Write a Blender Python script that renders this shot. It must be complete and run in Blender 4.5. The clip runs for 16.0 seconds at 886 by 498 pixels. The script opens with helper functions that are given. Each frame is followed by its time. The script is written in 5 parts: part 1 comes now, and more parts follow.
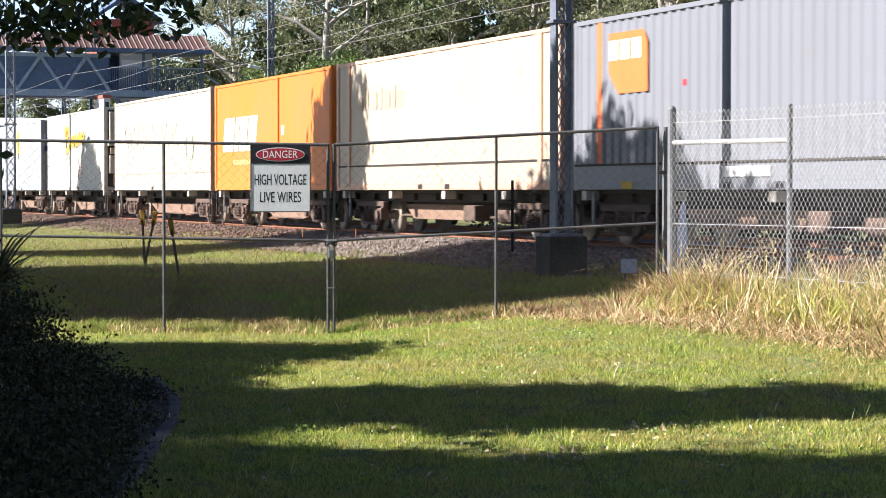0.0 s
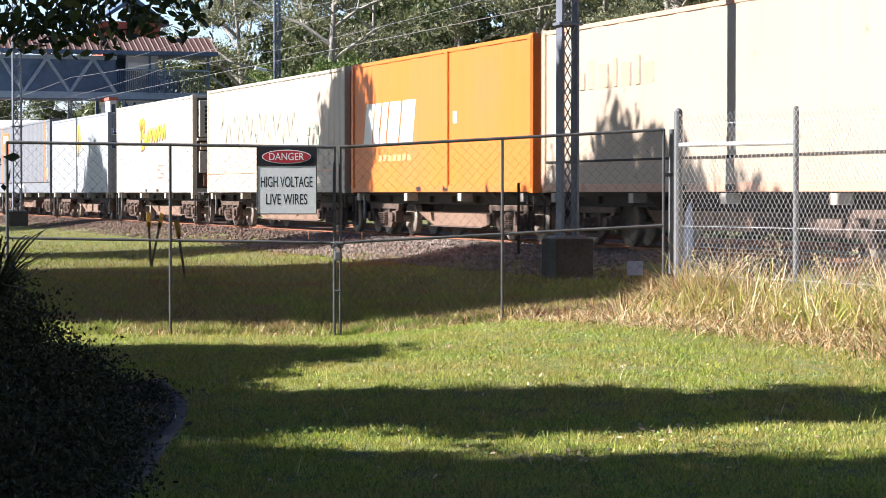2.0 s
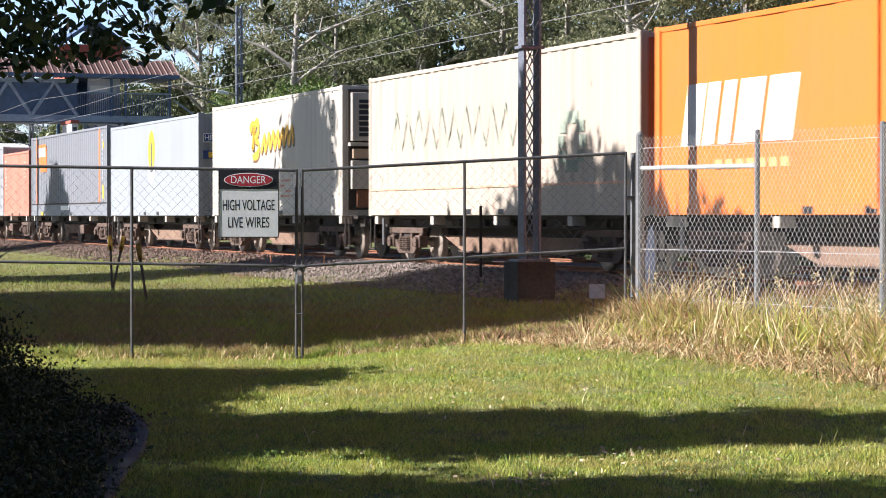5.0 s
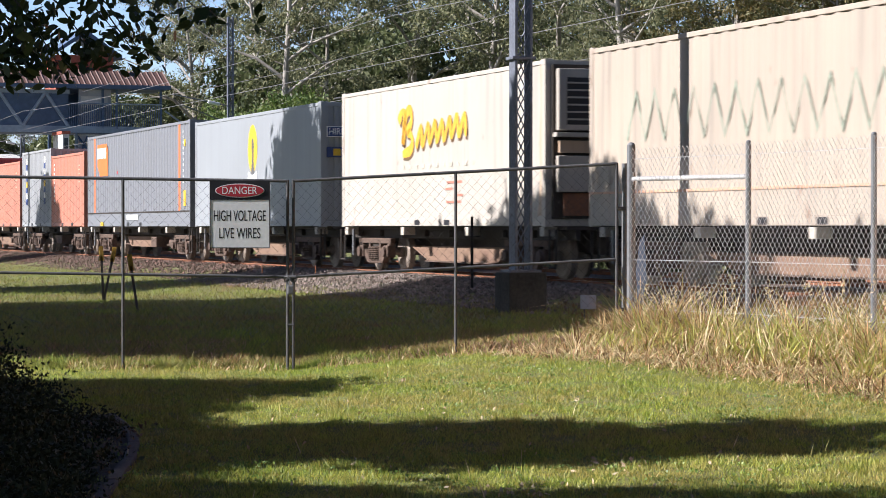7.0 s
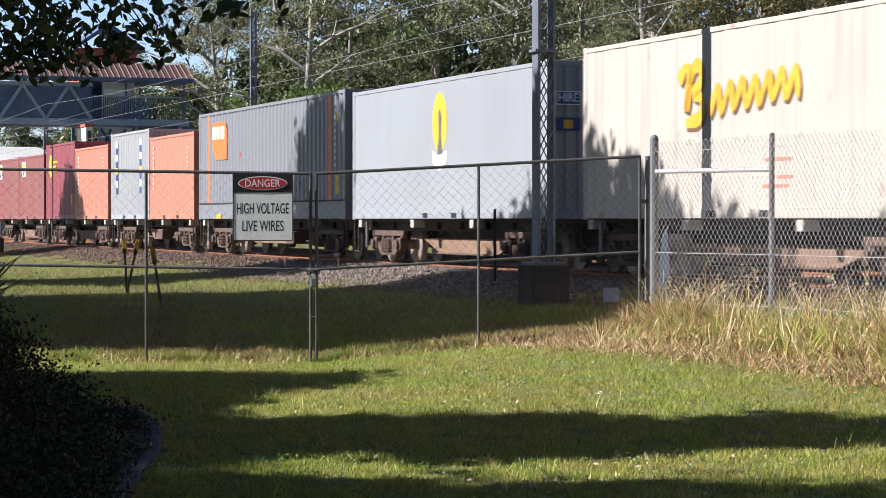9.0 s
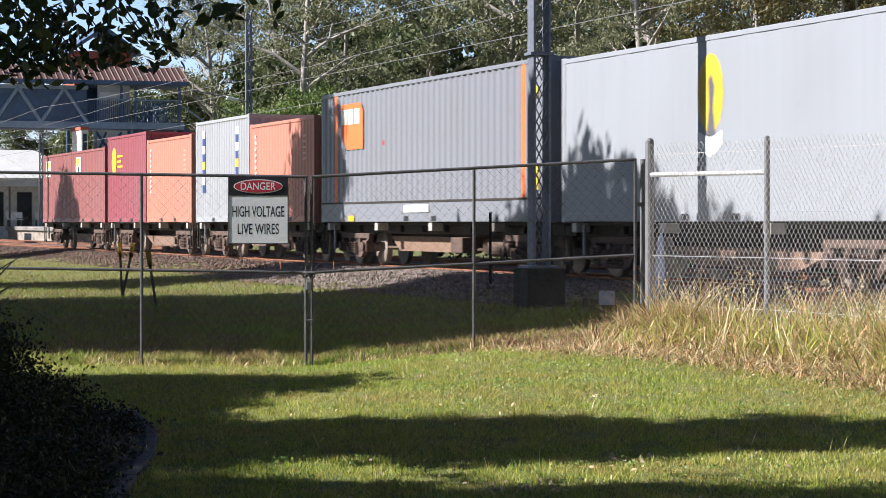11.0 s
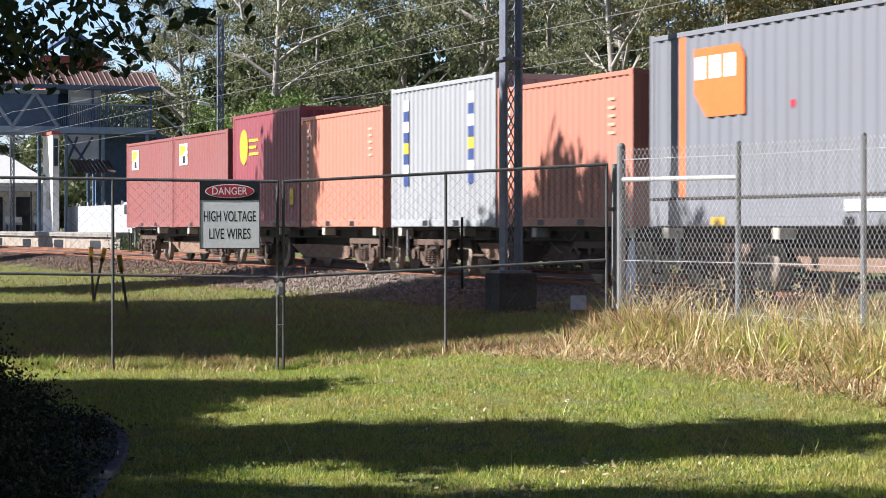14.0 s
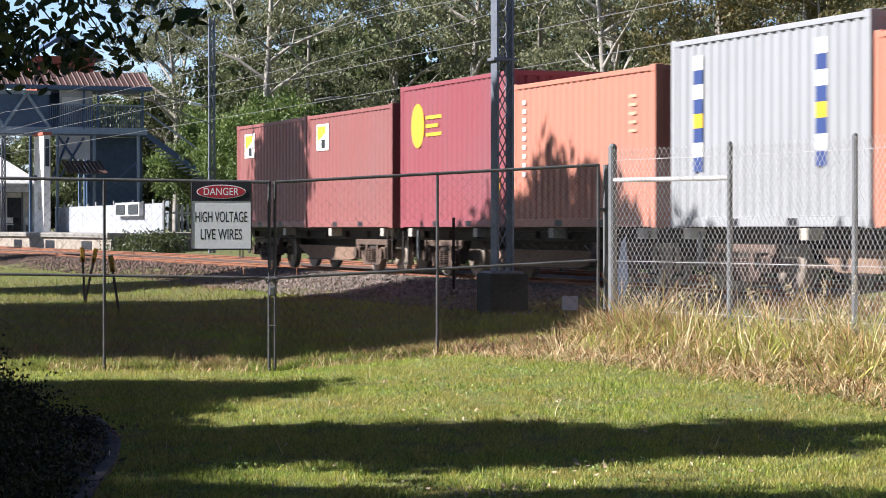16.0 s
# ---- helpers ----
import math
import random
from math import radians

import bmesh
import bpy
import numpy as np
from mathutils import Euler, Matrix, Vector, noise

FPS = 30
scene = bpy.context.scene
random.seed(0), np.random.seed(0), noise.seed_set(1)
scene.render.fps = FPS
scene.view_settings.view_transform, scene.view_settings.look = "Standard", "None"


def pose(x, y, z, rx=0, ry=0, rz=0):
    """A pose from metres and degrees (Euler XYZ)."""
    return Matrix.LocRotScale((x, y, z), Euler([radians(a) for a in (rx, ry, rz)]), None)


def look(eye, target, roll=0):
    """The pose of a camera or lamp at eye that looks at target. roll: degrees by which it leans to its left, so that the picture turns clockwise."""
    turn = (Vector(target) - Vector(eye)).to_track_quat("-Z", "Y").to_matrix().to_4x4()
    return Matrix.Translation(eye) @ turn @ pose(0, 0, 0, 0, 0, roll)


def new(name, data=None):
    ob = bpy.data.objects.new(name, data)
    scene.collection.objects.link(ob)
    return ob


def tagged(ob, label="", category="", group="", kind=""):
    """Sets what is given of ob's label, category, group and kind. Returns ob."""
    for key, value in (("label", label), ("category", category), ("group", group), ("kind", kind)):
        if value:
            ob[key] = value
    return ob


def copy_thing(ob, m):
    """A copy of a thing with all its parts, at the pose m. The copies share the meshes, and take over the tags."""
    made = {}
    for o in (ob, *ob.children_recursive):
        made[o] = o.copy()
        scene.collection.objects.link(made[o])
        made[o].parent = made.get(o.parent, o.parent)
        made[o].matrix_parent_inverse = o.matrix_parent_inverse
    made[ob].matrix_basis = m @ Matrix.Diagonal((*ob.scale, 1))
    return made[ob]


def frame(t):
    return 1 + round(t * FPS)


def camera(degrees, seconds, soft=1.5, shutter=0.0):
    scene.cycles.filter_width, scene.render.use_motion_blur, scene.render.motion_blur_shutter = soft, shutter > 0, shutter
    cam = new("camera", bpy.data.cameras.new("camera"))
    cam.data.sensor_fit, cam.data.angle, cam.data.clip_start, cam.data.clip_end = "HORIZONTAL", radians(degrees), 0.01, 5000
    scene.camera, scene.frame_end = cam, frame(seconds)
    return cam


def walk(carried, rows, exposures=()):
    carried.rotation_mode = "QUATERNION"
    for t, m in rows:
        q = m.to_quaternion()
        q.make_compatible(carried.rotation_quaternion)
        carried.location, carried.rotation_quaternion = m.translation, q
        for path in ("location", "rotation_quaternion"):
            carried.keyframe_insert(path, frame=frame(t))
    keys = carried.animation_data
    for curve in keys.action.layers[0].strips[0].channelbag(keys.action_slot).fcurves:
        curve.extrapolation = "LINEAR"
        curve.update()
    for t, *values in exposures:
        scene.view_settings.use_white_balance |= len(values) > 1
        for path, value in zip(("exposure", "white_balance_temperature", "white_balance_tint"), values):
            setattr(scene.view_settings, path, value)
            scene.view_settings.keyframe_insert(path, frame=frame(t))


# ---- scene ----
# ---- camera: stands on one spot and swings a little ----
F = 4271.0
EYE = Vector((0, 0, 1.46))
cam = camera(20.8, 16.0, 0.7, 0.5)
SWING = [(0, 0, 0), (0.5, 6.5, -3.8), (1, 15, -3.7), (1.5, 20, 0.5), (2, 11, 4), (2.5, -3, 5), (3, -18, 13.5), (3.5, -29, 22),
         (4, -31.5, 29.5), (4.5, -42, 32.5), (5, -56, 45), (5.2, -60, 51), (7.3, -71.5, 64), (7.5, -70, 57), (8, -51, 47),
         (8.5, -37, 48), (9, -31, 51), (11.5, -40, 58), (12, -36, 63.5), (12.5, -48, 74.5), (13, -60, 66.5), (13.5, -78.5, 62),
         (14, -89, 65), (14.5, -92, 68), (15, -99.5, 65), (15.5, -104, 68), (16, -104, 66)]
walk(cam, [(t, look(EYE, EYE + Vector((-dx / F * 100, 100, -(103 - dy) / F * 100)))) for t, dx, dy in SWING],
     [(0, 1.58, 6400, 12.5), (3, 1.45, 6350, 12.5), (5, 1.34, 6300, 13), (8, 0.97, 6280, 13), (11.5, 1.14, 6280, 12.5), (16, 1.18, 6250, 12)])

# ---- light ----
SUN_TO = Vector((0.992, 0.12, 0)).normalized()      # the way the shadows fall over the ground
SUN_EL = radians(36)
world = bpy.data.worlds.new("sky")
scene.world = world
world.use_nodes = True
wn = world.node_tree
sky = wn.nodes.new("ShaderNodeTexSky")
sky.sky_type = "NISHITA"
sky.sun_disc = False
sky.air_density, sky.dust_density, sky.ozone_density = 1.0, 1.0, 3.0
sky.sun_elevation = SUN_EL
sky.sun_rotation = math.atan2(-SUN_TO.x, -SUN_TO.y)
deep = wn.nodes.new("ShaderNodeMix")
deep.data_type, deep.blend_type = "RGBA", "MULTIPLY"
deep.inputs["Factor"].default_value = 1.0
deep.inputs["B"].default_value = (0.87, 0.95, 1.2, 1)
wn.links.new(sky.outputs[0], deep.inputs["A"])
wn.links.new(deep.outputs["Result"], wn.nodes["Background"].inputs[0])
# haze: the sky grows paler and brighter towards the horizon, all round
up = wn.nodes.new("ShaderNodeTexCoord")
split = wn.nodes.new("ShaderNodeSeparateXYZ")
haze = wn.nodes.new("ShaderNodeMapRange")
haze.interpolation_type = "SMOOTHSTEP"
haze.inputs["From Min"].default_value, haze.inputs["From Max"].default_value = 0.02, 0.24
haze.inputs["To Min"].default_value, haze.inputs["To Max"].default_value = 0.105, 0.030
wn.links.new(up.outputs["Generated"], split.inputs[0])
wn.links.new(split.outputs["Z"], haze.inputs["Value"])
wn.links.new(haze.outputs[0], wn.nodes["Background"].inputs[1])
sun_data = bpy.data.lights.new("sun", "SUN")
sun_data.energy, sun_data.angle, sun_data.color = 5.0, radians(0.55), (1.0, 0.955, 0.91)
sun = new("sun", sun_data)
sun.matrix_world = look((0, 0, 0), SUN_TO * math.cos(SUN_EL) + Vector((0, 0, -math.sin(SUN_EL))))


# ---- materials ----
def material(name, color, rough=0.7, metal=0.0, vary=0.25, scale=3.0, bump=0.0, fine=40.0, second=None, spread=0.0, stretch=None, trans=0.0, coords="Object"):
    """Noise at two scales mixes color towards second (or a darker tone of color); spread shifts it from object to object."""
    m = bpy.data.materials.new(name)
    m.use_nodes = True
    nt = m.node_tree
    b = nt.nodes["Principled BSDF"]
    b.inputs["Roughness"].default_value, b.inputs["Metallic"].default_value = rough, metal
    tc = nt.nodes.new("ShaderNodeTexCoord")
    src = tc.outputs[coords]
    if stretch:
        mp = nt.nodes.new("ShaderNodeMapping")
        mp.inputs["Scale"].default_value = stretch
        nt.links.new(src, mp.inputs[0])
        src = mp.outputs[0]
    outs = []
    for sc, det in ((scale, 4), (fine, 3)):
        n = nt.nodes.new("ShaderNodeTexNoise")
        n.inputs["Scale"].default_value, n.inputs["Detail"].default_value = sc, det
        nt.links.new(src, n.inputs["Vector"])
        outs.append(n.outputs["Fac"])
    add = nt.nodes.new("ShaderNodeMath")
    add.operation = "ADD"
    nt.links.new(outs[0], add.inputs[0])
    nt.links.new(outs[1], add.inputs[1])
    rng = nt.nodes.new("ShaderNodeMapRange")
    rng.inputs["From Min"].default_value, rng.inputs["From Max"].default_value = 0.72, 1.28
    nt.links.new(add.outputs[0], rng.inputs["Value"])
    fac = rng.outputs[0]
    mix = nt.nodes.new("ShaderNodeMix")
    mix.data_type = "RGBA"
    dark = second or [c * (1 - vary) for c in color]
    mix.inputs["A"].default_value = (*color, 1)
    mix.inputs["B"].default_value = (*dark, 1)
    nt.links.new(fac, mix.inputs["Factor"])
    out = mix.outputs["Result"]
    if spread:
        hsv = nt.nodes.new("ShaderNodeHueSaturation")
        geo = nt.nodes.new("ShaderNodeNewGeometry")
        r2 = nt.nodes.new("ShaderNodeMapRange")
        r2.inputs["To Min"].default_value, r2.inputs["To Max"].default_value = 1 - spread, 1 + spread
        nt.links.new(geo.outputs["Random Per Island"], r2.inputs["Value"])
        nt.links.new(r2.outputs[0], hsv.inputs["Value"])
        r3 = nt.nodes.new("ShaderNodeMapRange")
        r3.inputs["To Min"].default_value, r3.inputs["To Max"].default_value = 0.5 + spread * 0.06, 0.5 - spread * 0.06
        nt.links.new(geo.outputs["Random Per Island"], r3.inputs["Value"])
        nt.links.new(r3.outputs[0], hsv.inputs["Hue"])
        nt.links.new(out, hsv.inputs["Color"])
        out = hsv.outputs["Color"]
    nt.links.new(out, b.inputs["Base Color"])
    if bump:
        bp = nt.nodes.new("ShaderNodeBump")
        bp.inputs["Strength"].default_value, bp.inputs["Distance"].default_value = bump, 0.02
        nt.links.new(add.outputs[0], bp.inputs["Height"])
        nt.links.new(bp.outputs[0], b.inputs["Normal"])
    if trans:
        tl = nt.nodes.new("ShaderNodeBsdfTranslucent")
        nt.links.new(out, tl.inputs["Color"])
        ms = nt.nodes.new("ShaderNodeMixShader")
        ms.inputs[0].default_value = trans
        nt.links.new(b.outputs[0], ms.inputs[1])
        nt.links.new(tl.outputs[0], ms.inputs[2])
        nt.links.new(ms.outputs[0], nt.nodes["Material Output"].inputs["Surface"])
    return m


def painted(name, color, rust=0.3, streak=0.35, rough=0.5):
    """Sheet steel with faded paint, streaks of dirt that run down it and small rust spots."""
    m = bpy.data.materials.new(name)
    m.use_nodes = True
    nt = m.node_tree
    b = nt.nodes["Principled BSDF"]
    b.inputs["Roughness"].default_value = rough
    tc = nt.nodes.new("ShaderNodeTexCoord")
    last = None
    base = nt.nodes.new("ShaderNodeRGB")
    base.outputs[0].default_value = (*color, 1)
    last = base.outputs[0]
    grime = [c * 0.5 + 0.06 for c in color]
    for sc, (lo, hi), col, amount in (((0.35, 0.35, 0.3), (0.45, 0.75), [c * 0.8 + 0.03 for c in color], 0.8),
                                      ((5, 5, 0.25), (0.5, 0.75), grime, streak),
                                      ((2.2, 2.2, 1.4), (0.66, 0.72), (0.16, 0.07, 0.035), rust)):
        mp = nt.nodes.new("ShaderNodeMapping")
        mp.inputs["Scale"].default_value = sc
        nt.links.new(tc.outputs["Object"], mp.inputs[0])
        n = nt.nodes.new("ShaderNodeTexNoise")
        n.inputs["Scale"].default_value, n.inputs["Detail"].default_value = 1.0, 6
        nt.links.new(mp.outputs[0], n.inputs["Vector"])
        r = nt.nodes.new("ShaderNodeMapRange")
        r.inputs["From Min"].default_value, r.inputs["From Max"].default_value = lo, hi
        r.inputs["To Max"].default_value = amount
        nt.links.new(n.outputs["Fac"], r.inputs["Value"])
        mix = nt.nodes.new("ShaderNodeMix")
        mix.data_type = "RGBA"
        nt.links.new(r.outputs[0], mix.inputs["Factor"])
        nt.links.new(last, mix.inputs["A"])
        mix.inputs["B"].default_value = (*col, 1)
        last = mix.outputs["Result"]
    nt.links.new(last, b.inputs["Base Color"])
    return m


M = {}
M["lawn"] = material("lawn_soil", (0.11, 0.135, 0.025), 0.95, vary=0.3, scale=0.6, fine=14, bump=0.3, second=(0.13, 0.115, 0.045))
M["blade"] = material("grass_blade", (0.28, 0.38, 0.055), 0.5, vary=0.4, scale=0.8, fine=6, spread=0.5, second=(0.42, 0.36, 0.11), trans=0.42)
M["blade_far"] = material("rough_grass_blade", (0.24, 0.34, 0.045), 0.7, scale=0.35, fine=2, spread=0.4, second=(0.26, 0.16, 0.08), trans=0.35)
M["straw"] = material("dry_grass", (0.60, 0.43, 0.21), 0.75, scale=2.5, fine=9, spread=0.5, second=(0.36, 0.23, 0.09), trans=0.3)
M["straw_pale"] = material("bleached_grass", (0.78, 0.66, 0.40), 0.7, scale=2.5, fine=9, spread=0.35, second=(0.62, 0.5, 0.28), trans=0.3)
M["straw_brown"] = material("dead_brown_grass", (0.24, 0.14, 0.06), 0.8, scale=2.5, fine=9, spread=0.4, second=(0.14, 0.08, 0.04), trans=0.2)
M["straw_green"] = material("half_green_grass", (0.32, 0.38, 0.09), 0.7, scale=1.2, fine=8, spread=0.35, second=(0.45, 0.38, 0.14), trans=0.35)
M["ballast"] = material("ballast_bed", (0.10, 0.062, 0.045), 0.95, scale=0.5, fine=9, bump=0.8, second=(0.14, 0.085, 0.058))
M["stone"] = material("ballast_stone", (0.23, 0.195, 0.168), 0.9, scale=2, fine=12, spread=0.5, second=(0.13, 0.095, 0.075))
M["rust"] = material("rusty_steel", (0.34, 0.13, 0.06), 0.85, scale=2, fine=30, bump=0.2, second=(0.13, 0.06, 0.035))
M["railhead"] = material("polished_rail", (0.5, 0.46, 0.42), 0.3, 1.0, scale=2, fine=40)
M["sleeper"] = material("sleeper", (0.24, 0.15, 0.10), 0.9, scale=2, fine=20, bump=0.3)
M["galv"] = material("galvanised_steel", (0.21, 0.215, 0.225), 0.55, 0.35, vary=0.35, scale=4, fine=40)
M["pipe"] = material("weathered_gate_pipe", (0.12, 0.12, 0.125), 0.65, 0.4, vary=0.5, scale=3, fine=30)
M["wire"] = material("dull_zinc_wire", (0.04, 0.04, 0.042), 0.8, 0.0, vary=0.4, scale=4, fine=30)
M["wire_bright"] = material("bright_zinc_wire", (0.58, 0.57, 0.57), 0.5, 0.15, vary=0.3, scale=4, fine=30)
M["mast"] = material("mast_steel", (0.21, 0.23, 0.28), 0.6, 0.4, vary=0.4, scale=1.5, fine=20)
M["cable"] = material("overhead_wire", (0.27, 0.27, 0.28), 0.5, 0.4)
M["concrete"] = material("concrete", (0.30, 0.28, 0.25), 0.9, vary=0.4, scale=2, fine=25, bump=0.3)
M["under"] = material("brake_dust_steel", (0.04, 0.03, 0.024), 0.85, vary=0.5, scale=2, fine=20, bump=0.2, second=(0.025, 0.02, 0.017))
M["bogie"] = material("dusty_cast_steel", (0.135, 0.088, 0.066), 0.9, vary=0.5, scale=3, fine=20, bump=0.3)
M["sill"] = material("tan_dusty_sill", (0.23, 0.15, 0.10), 0.85, vary=0.4, scale=1.5, fine=12, second=(0.17, 0.10, 0.07))
M["tyre"] = material("wheel_steel", (0.34, 0.28, 0.23), 0.6, 0.3, scale=5, fine=30)
M["casting"] = material("pale_corner_casting", (0.55, 0.5, 0.42), 0.7, scale=4, fine=20)
M["bark"] = material("gum_bark", (0.42, 0.385, 0.34), 0.85, vary=0.45, scale=1.2, fine=9, bump=0.3, stretch=(1, 1, 0.3))
M["leaf_gum"] = material("gum_leaf", (0.145, 0.16, 0.08), 0.7, scale=0.15, fine=1.2, spread=0.55, second=(0.19, 0.195, 0.105), trans=0.3)
M["leaf_dark"] = material("dark_leaf", (0.09, 0.115, 0.048), 0.5, scale=0.15, fine=1.2, spread=0.45, second=(0.12, 0.14, 0.055), trans=0.3)
M["leaf_bright"] = material("bright_leaf", (0.09, 0.15, 0.035), 0.55, scale=0.2, fine=1.5, spread=0.4, second=(0.15, 0.2, 0.05), trans=0.35)
M["leaf_brown"] = material("bronze_leaf", (0.19, 0.15, 0.05), 0.6, scale=0.2, fine=1.5, spread=0.4, second=(0.14, 0.13, 0.05), trans=0.3)
M["leaf_near"] = material("glossy_leaf", (0.03, 0.05, 0.012), 0.4, scale=3, fine=20, spread=0.4, second=(0.06, 0.075, 0.02), trans=0.25)
M["straw_pink"] = material("pinkish_dead_grass", (0.52, 0.36, 0.25), 0.8, scale=2.5, fine=9, spread=0.5, second=(0.28, 0.17, 0.11), trans=0.2)
M["leaf_bush"] = material("shrub_leaf", (0.034, 0.040, 0.017), 0.5, scale=3, fine=20, spread=0.4, trans=0.2)
M["black"] = material("black_print", (0.015, 0.015, 0.02), 0.5, vary=0.2)
M["signwhite"] = material("sign_white", (0.86, 0.88, 0.90), 0.45, vary=0.12, scale=3, fine=25)
M["signred"] = material("sign_red", (0.45, 0.03, 0.05), 0.5, vary=0.2)
M["white"] = material("white_mark", (0.85, 0.84, 0.8), 0.6, vary=0.15, scale=2, fine=12)
M["yellow"] = material("yellow_mark", (0.75, 0.48, 0.03), 0.6, vary=0.25, scale=2, fine=12)
M["pale_orange"] = material("pale_orange_print", (0.82, 0.40, 0.16), 0.6, vary=0.2)
M["orange_mark"] = material("orange_mark", (0.85, 0.17, 0.04), 0.6, vary=0.2)
M["navy"] = material("navy_mark", (0.03, 0.06, 0.2), 0.6, vary=0.2)
M["darkgrey"] = material("dark_mark", (0.1, 0.1, 0.11), 0.6, vary=0.2)
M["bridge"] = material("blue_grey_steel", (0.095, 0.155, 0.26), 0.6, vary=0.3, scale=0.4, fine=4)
# paler copy of the bridge blue: light on the front members, put into the colour
M["bridge_lit"] = material("lit_blue_steel", (0.34, 0.43, 0.53), 0.6, vary=0.3, scale=0.4, fine=4)
M["roof_red"] = material("red_brown_roof", (0.125, 0.068, 0.056), 0.6, vary=0.35, scale=0.6, fine=6)
M["brick_red"] = material("red_rendered_wall", (0.42, 0.12, 0.08), 0.85, vary=0.25, scale=0.5, fine=6)
M["render"] = material("white_render", (0.82, 0.80, 0.77), 0.8, vary=0.18, scale=0.6, fine=6)
M["palewall"] = material("pale_fence_sheet", (0.52, 0.54, 0.58), 0.6, vary=0.2, scale=0.7, fine=6)
M["greyroof"] = material("pale_grey_roof", (0.5, 0.5, 0.48), 0.6, vary=0.2, scale=0.6, fine=6)
M["darkvoid"] = material("dark_window", (0.03, 0.035, 0.045), 0.2, vary=0.3)
M["leaf_bush"].node_tree.nodes["Principled BSDF"].inputs["Specular IOR Level"].default_value = 0.22
M["twiglitter"] = material("leaf_litter", (0.16, 0.11, 0.07), 0.9, scale=4, fine=30, spread=0.5)
# edging concrete, its colour darkened for the shade it lies in
M["edging"] = material("shade_darkened_concrete", (0.085, 0.08, 0.078), 0.9, vary=0.5, scale=3, fine=25, bump=0.3)
M["bluesheet"] = material("blue_plastic", (0.17, 0.21, 0.30), 0.5, vary=0.2, scale=5, fine=20, trans=0.4)
# footing concrete: stains, and the tree shade on it put into the colour
M["footing"] = material("stained_shaded_concrete", (0.085, 0.075, 0.06), 0.95, vary=0.5, scale=2, fine=20, bump=0.3)
M["bark_dark"] = material("twig_bark", (0.08, 0.06, 0.045), 0.9, scale=8, fine=40)
M["timber"] = material("dark_post_timber", (0.10, 0.08, 0.07), 0.9, scale=4, fine=30)


# ---- building helpers ----
def mesh_of(name, verts, faces, mats, smooth=False, index=None):
    me = bpy.data.meshes.new(name)
    me.from_pydata(verts, [], faces)
    for m in (mats if isinstance(mats, (list, tuple)) else [mats]):
        me.materials.append(m)
    if index is not None:
        me.polygons.foreach_set("material_index", index)
    if smooth:
        me.polygons.foreach_set("use_smooth", [True] * len(me.polygons))
    me.update()
    return me


def part(name, bm, mat, parent=None, label="", smooth=False, at=None):
    """Links a bmesh (or a mesh) as one mesh object, under a thing or a part if given."""
    if isinstance(bm, bmesh.types.BMesh):
        me = bpy.data.meshes.new(name)
        bm.to_mesh(me)
        bm.free()
        me.materials.append(mat)
        if smooth:
            me.polygons.foreach_set("use_smooth", [True] * len(me.polygons))
    else:
        me = bm
    ob = new(name, me)
    if parent:
        ob.parent = parent
    if at is not None:
        ob.matrix_basis = at
    if label:
        ob["label"] = label
    return ob


def box(bm, x0, x1, y0, y1, z0, z1, bevel=0.0, m=None):
    mat = Matrix.Translation(((x0 + x1) / 2, (y0 + y1) / 2, (z0 + z1) / 2)) @ Matrix.Diagonal((x1 - x0, y1 - y0, z1 - z0, 1))
    r = bmesh.ops.create_cube(bm, size=1, matrix=(m @ mat) if m else mat)
    if bevel:
        es = list({e for v in r["verts"] for e in v.link_edges})
        bmesh.ops.bevel(bm, geom=es, offset=bevel, segments=2, affect="EDGES", profile=0.6)
    return r


def boxed(*a, bevel=0.0):
    bm = bmesh.new()
    box(bm, *a, bevel=bevel)
    return bm


def rod(bm, p, q, r0, r1=None, n=8):
    """A round bar from p to q."""
    p, q = Vector(p), Vector(q)
    d = q - p
    m = Matrix.Translation((p + q) / 2) @ d.to_track_quat("Z", "Y").to_matrix().to_4x4()
    bmesh.ops.create_cone(bm, cap_ends=True, segments=n, radius1=r0, radius2=r0 if r1 is None else r1, depth=d.length, matrix=m)


def rods(lines, r, n=8):
    bm = bmesh.new()
    for p, q in lines:
        rod(bm, p, q, r, n=n)
    return bm


def tube(points, r, n=4):
    """Verts and faces of a thin tube along points."""
    vs, fs = [], []
    pts = [Vector(p) for p in points]
    for i, p in enumerate(pts):
        d = (pts[min(i + 1, len(pts) - 1)] - pts[max(i - 1, 0)]).normalized()
        a = d.cross(Vector((0.31, 0.52, 0.79))).normalized()
        b = d.cross(a)
        rr = r[i] if isinstance(r, (list, tuple)) else r
        for k in range(n):
            w = 2 * math.pi * k / n
            vs.append(p + (a * math.cos(w) + b * math.sin(w)) * rr)
    for i in range(len(pts) - 1):
        for k in range(n):
            k2 = (k + 1) % n
            fs.append((i * n + k, i * n + k2, (i + 1) * n + k2, (i + 1) * n + k))
    return vs, fs


def join(pieces):
    vs, fs = [], []
    for v, f in pieces:
        o = len(vs)
        vs += v
        fs += [tuple(i + o for i in q) for q in f]
    return vs, fs


def prism(bm, outline, y0, y1, m=None):
    """A plate with the outline (x, z) between y0 and y1."""
    a = [bm.verts.new((x, y0, z)) for x, z in outline]
    b = [bm.verts.new((x, y1, z)) for x, z in outline]
    n = len(outline)
    bm.faces.new(a)
    bm.faces.new(b[::-1])
    for i in range(n):
        bm.faces.new((a[i], b[i], b[(i + 1) % n], a[(i + 1) % n]))
    if m:
        bmesh.ops.transform(bm, matrix=m, verts=a + b)
